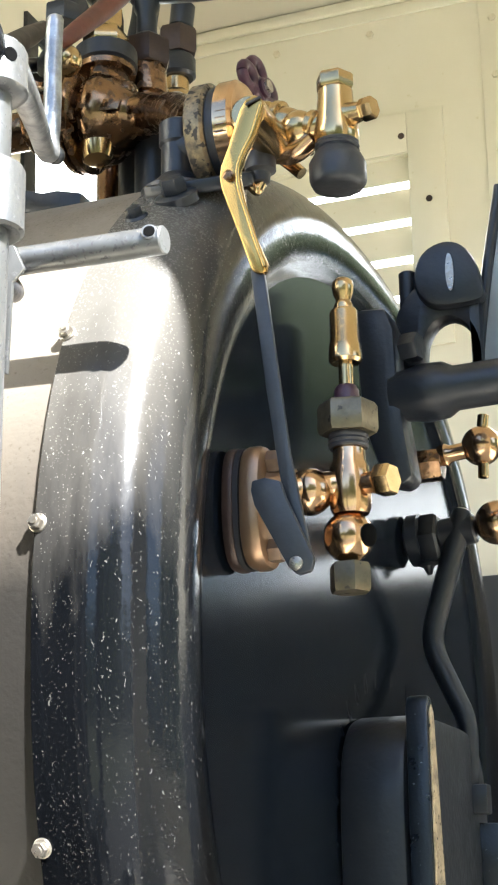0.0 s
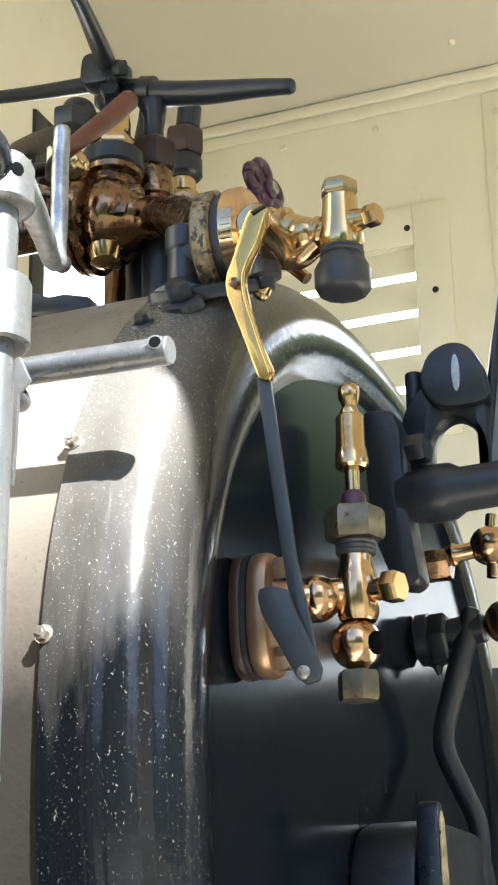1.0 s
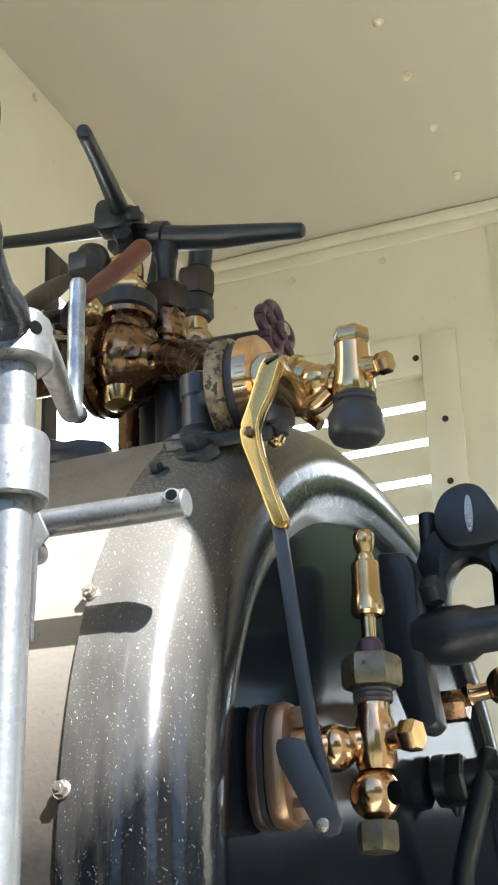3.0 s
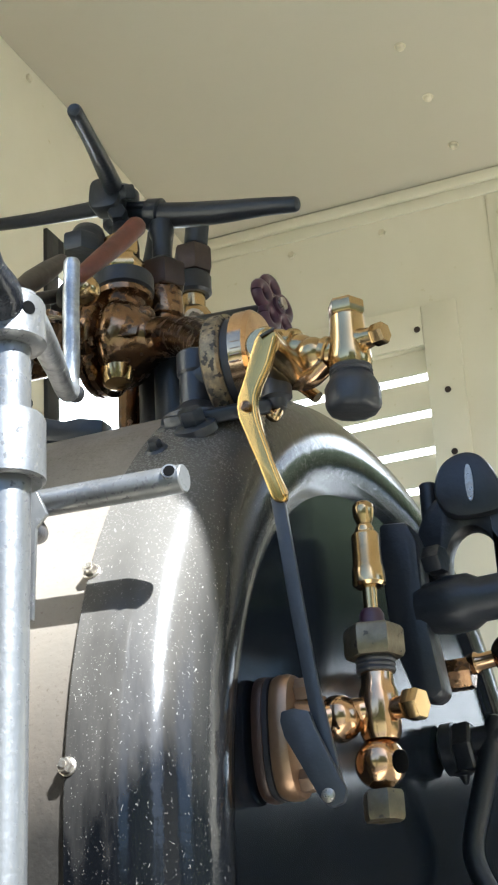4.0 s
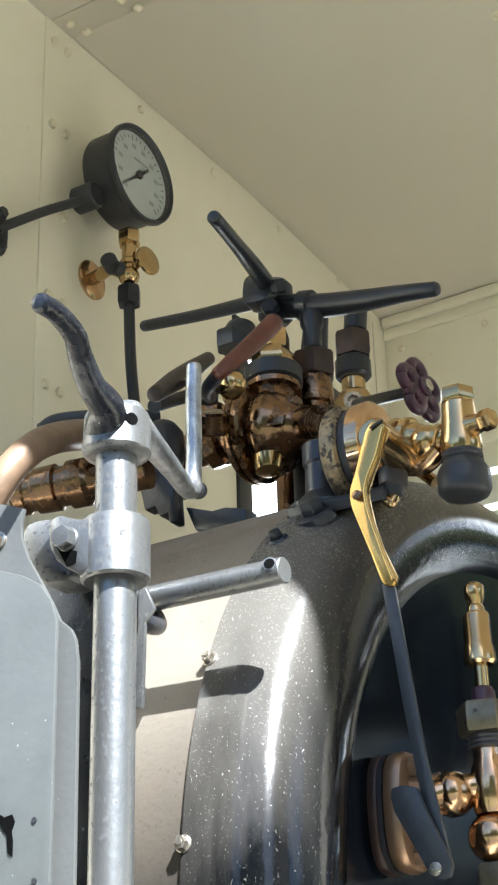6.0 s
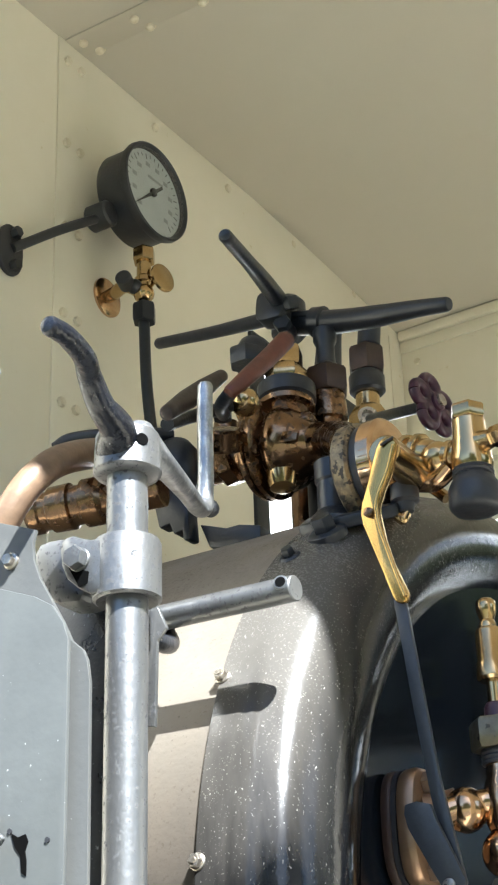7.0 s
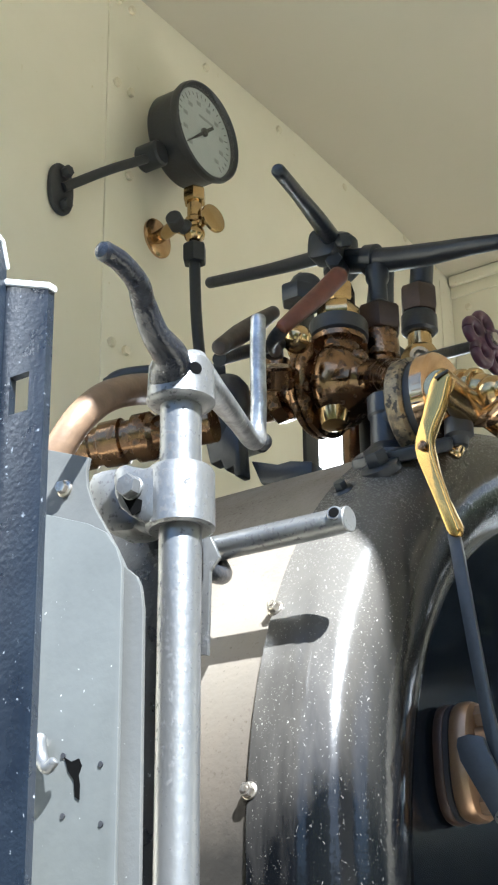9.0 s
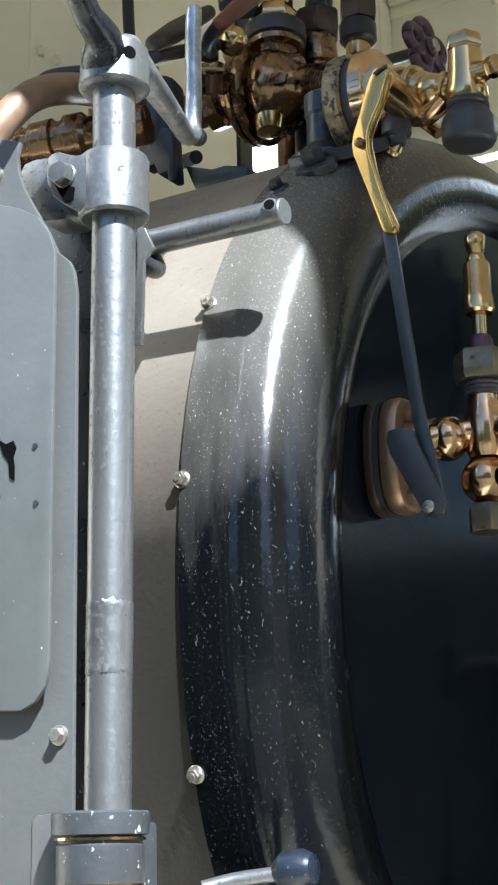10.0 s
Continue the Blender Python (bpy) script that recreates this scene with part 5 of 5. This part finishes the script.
# ---- far side fittings on the end plate ----
wg = thing("water_gauge", (0.66, 1.2, 1.05), "black iron water gauge column with arched guard", "water gauge")
part("column_block", slab([(0.6540, 1.1870), (0.6770, 1.1850), (0.6830, 1.1680), (0.6840, 1.1190), (0.6930, 1.0510), (0.6850, 1.0450), (0.6710, 1.0490), (0.6560, 1.0950), (0.6530, 1.1500)], (0, 1.215, 0), (1, 0, 0), (0, 0, 1), 0.030, 0.004), IRON, wg)
part("block_bolt", hexagon((0.6890, 1.1900, 1.1510), (1, -0.2, 0), 0.020, 0.014), IRON, wg)
part("stud", rod((0.6840, 1.2320, 1.1980), (0.6840, 1.2320, 1.2290), 0.0072, 14), IRON, wg)
arch = [(0.6710, 1.1690), (0.6740, 1.1900), (0.6820, 1.2050), (0.6950, 1.2170), (0.7130, 1.2290), (0.7300, 1.2210), (0.7410, 1.2010), (0.7420, 1.1680), (0.7390, 1.1370),
        (0.7360, 1.1390), (0.7360, 1.1590), (0.7300, 1.1760), (0.7180, 1.1850), (0.7050, 1.1810), (0.6970, 1.1670), (0.6940, 1.1470), (0.6790, 1.1490)]
part("arch", slab(rounded(arch, 3), (0, 1.247, 0), (1, 0, 0), (0, 0, 1), 0.024, 0.005), IRON, wg)
part("arch_lobe", slab(rounded([(-0.0245, -0.014), (-0.0250, 0.004), (-0.0170, 0.0185), (-0.0020, 0.0250), (0.0120, 0.0210), (0.0220, 0.0060), (0.0270, -0.0140), (0.0240, -0.0260), (-0.0100, -0.0280)], 4), (0.7170, 1.2350, 1.2190), (1, 0.15, 0), (0, 0, 1), 0.022, 0.004), IRON, wg)
part("slot", slab([(0.0032 * math.cos(a), 0.0155 * math.sin(a)) for a in (2 * math.pi * k / 16 for k in range(16))], (0.7230, 1.2110, 1.2160), (1, 0, 0), (0, 0, 1), 0.0012, 0.0), BOLT, wg)
part("pipe", lathe((0.6780, 1.2000, 1.1170), (1, -0.04, 0.02), [(0, 0.0185), (0.012, 0.020), (0.024, 0.0225), (0.040, 0.0215), (0.048, 0.017), (0.20, 0.0168)], 26), IRON, wg)
part("glass_guard", slab([(0.7320, 1.1410), (0.7510, 1.2610), (0.7680, 1.3070), (0.8120, 1.2980), (0.8010, 1.1420)], (0, 1.24, 0), (1, 0, 0), (0, 0, 1), 0.004, 0.001), mat("guard_grey", (0.30, 0.33, 0.36), 0.3, second=(0.2, 0.22, 0.25), scale=30, bump=0.05), wg, "pale grey guard plate")
part("guard_edge", tube([(0.7340, 1.2360, 1.1380), (0.7470, 1.2360, 1.2220), (0.7610, 1.2360, 1.2920)], 0.0045, 10), IRON, wg)

tc1 = thing("test_cock", (0.66, 1.32, 1.08), "small copper test cock with ball body", "cock", "test cocks")
part("nut", hexagon((0.6600, 1.3200, 1.0940), (1, 0, 0), 0.024, 0.023), OLD_BRASS, tc1)
part("stem", lathe((0.6810, 1.3200, 1.1010), (1, -0.1, 0.1), [(0, 0.0085), (0.006, 0.0095), (0.010, 0.007), (0.030, 0.007)], 16), COPPER, tc1)
part("ball", ball((0.7160, 1.3200, 1.1060), 0.0165), COPPER, tc1)
part("spindle", rod((0.7170, 1.3200, 1.1180), (0.7190, 1.3200, 1.1320), 0.0048, 12), BRASS, tc1)
part("outlet", rod((0.7170, 1.3200, 1.0940), (0.7160, 1.3200, 1.0790), 0.0045, 12), BRASS, tc1)
tc2 = thing("test_cock", (0.64, 1.42, 1.02), "black test cock with bent iron handle", "cock", "test cocks")
part("neck", rod((0.6150, 1.4000, 1.0500), (0.6900, 1.4000, 1.0570), 0.0130, 20), IRON, tc2)
part("collar", lathe((0.6300, 1.4000, 1.0505), (1, 0, 0.06), [(0, 0.019), (0.002, 0.0225), (0.012, 0.0225), (0.014, 0.018)], 24), IRON, tc2)
part("body_hex", hexagon((0.6430, 1.4000, 1.0500), (1, 0, 0.06), 0.040, 0.016), IRON, tc2)
part("body_drop", lathe((0.6460, 1.4000, 1.0330), (0.1, 0, -1), [(-0.008, 0.010), (0.004, 0.0095), (0.006, 0.005), (0.013, 0.002)], 12), IRON, tc2)
part("ball", ball((0.7080, 1.4000, 1.0600), 0.0190), COPPER, tc2)
part("handle", tube([(0.6790, 1.3960, 1.0700), (0.6720, 1.3960, 1.0450), (0.6570, 1.3960, 0.9980), (0.6490, 1.3960, 0.9700), (0.6505, 1.3960, 0.9500), (0.6640, 1.3960, 0.9170), (0.6735, 1.3960, 0.8900), (0.6730, 1.3960, 0.8380)], [0.0085, 0.0098, 0.0095, 0.0092, 0.0090, 0.0088, 0.0082, 0.0078], 16, 6, True), IRON, tc2)
part("socket", slab([(-0.0175, -0.012), (0.0175, -0.012), (0.0175, 0.012), (-0.0175, 0.012)], (0.6715, 1.4040, 0.8300), (1, 0, 0), (0, 0, 1), 0.016, 0.002), IRON, tc2)
part("socket_plate", slab([(0.6520, 0.8400), (0.6540, 0.8180), (0.6640, 0.8130), (0.6980, 0.8110), (0.7040, 0.7620), (0.6560, 0.7060)], (0, 1.412, 0), (1, 0, 0), (0, 0, 1), 0.004, 0.001), BLACKP, tc2)

# ---- pipes beyond the column ----
inj = thing("injector_pipe", (0.36, 1.0, 1.1), "copper bend and brass coupling behind the column", "pipe")
part("bend", tube([(0.3390, 0.8950, 1.1720), (0.3470, 0.8950, 1.2160), (0.3680, 0.8950, 1.2520), (0.3790, 0.9100, 1.2820), (0.3710, 0.9550, 1.3160), (0.3490, 1.0400, 1.3580), (0.3600, 1.1000, 1.3680)], [0.0120, 0.0120, 0.0120, 0.0122, 0.0127, 0.0135, 0.0138], 20), DULL_COPPER, inj, "dull copper pipe bend")
part("coupling", lathe((0.2960, 1.0000, 1.3010), (0.95, 0.25, 0.04), [(0, 0.0150), (0.004, 0.0185), (0.012, 0.0185), (0.014, 0.0165), (0.020, 0.0165), (0.022, 0.0195), (0.040, 0.0200), (0.042, 0.0170), (0.050, 0.0170), (0.052, 0.0205), (0.066, 0.0205), (0.070, 0.016), (0.12, 0.016)], 28), OLD_BRASS, inj)
part("thin_pipe", tube([(0.2980, 1.0300, 1.3730), (0.3080, 1.0400, 1.3830), (0.3400, 1.0600, 1.3860), (0.3730, 1.1000, 1.3920)], 0.0065, 12), IRON, inj)
blk = thing("black_fitting", (0.38, 1.1, 1.28), "oily black iron fitting with ragged bracket", "fitting")
part("bulb", lathe((0.3770, 1.1000, 1.3630), (0, 0.1, 1), [(-0.045, 0.012), (-0.03, 0.018), (-0.01, 0.0205), (0.012, 0.0185), (0.020, 0.012), (0.022, 0.0)], 20), IRON, blk)
part("ragged_bracket", slab([(0.3620, 1.3470), (0.3980, 1.3270), (0.4010, 1.2810), (0.3940, 1.2810), (0.3930, 1.2910), (0.3840, 1.2890), (0.3800, 1.3000), (0.3690, 1.2980), (0.3640, 1.3200)], (0, 1.10, 0), (1, 0, 0), (0, 0, 1), 0.016, 0.002), IRON, blk)
leaf = thing("drip_leaf", (0.43, 1.1, 1.27), "black sheet iron drip guard on boiler top", "guard")
part("blade", slab([(0.4020, 1.2980), (0.4130, 1.2940), (0.4290, 1.2880), (0.4420, 1.2880), (0.4640, 1.2820), (0.4630, 1.2690), (0.4290, 1.2700), (0.4120, 1.2740)], (0, 1.115, 0), (1, 0, 0), (0, 0, 1), 0.018, 0.002), IRON, leaf)

# low valve beside the boiler end
lowv = thing("blowdown_valve", (0.62, 0.84, 0.70), "silver rod and dark knob below the boiler end", "valve")
part("rod", tube([(0.6090, 0.8000, 0.7180), (0.6240, 0.8100, 0.7220), (0.6470, 0.8200, 0.7250)], 0.0042, 12), STEEL, lowv)
part("knob", lathe((0.6430, 0.8200, 0.7260), (1, 0.1, 0.05), [(0, 0.006), (0.005, 0.0105), (0.016, 0.011), (0.022, 0.008), (0.024, 0.0)], 18), BLACKP, lowv)
part("stem", tube([(0.6440, 0.8250, 0.7240), (0.610, 0.835, 0.60), (0.605, 0.84, 0.50)], 0.009, 14), IRON, lowv)
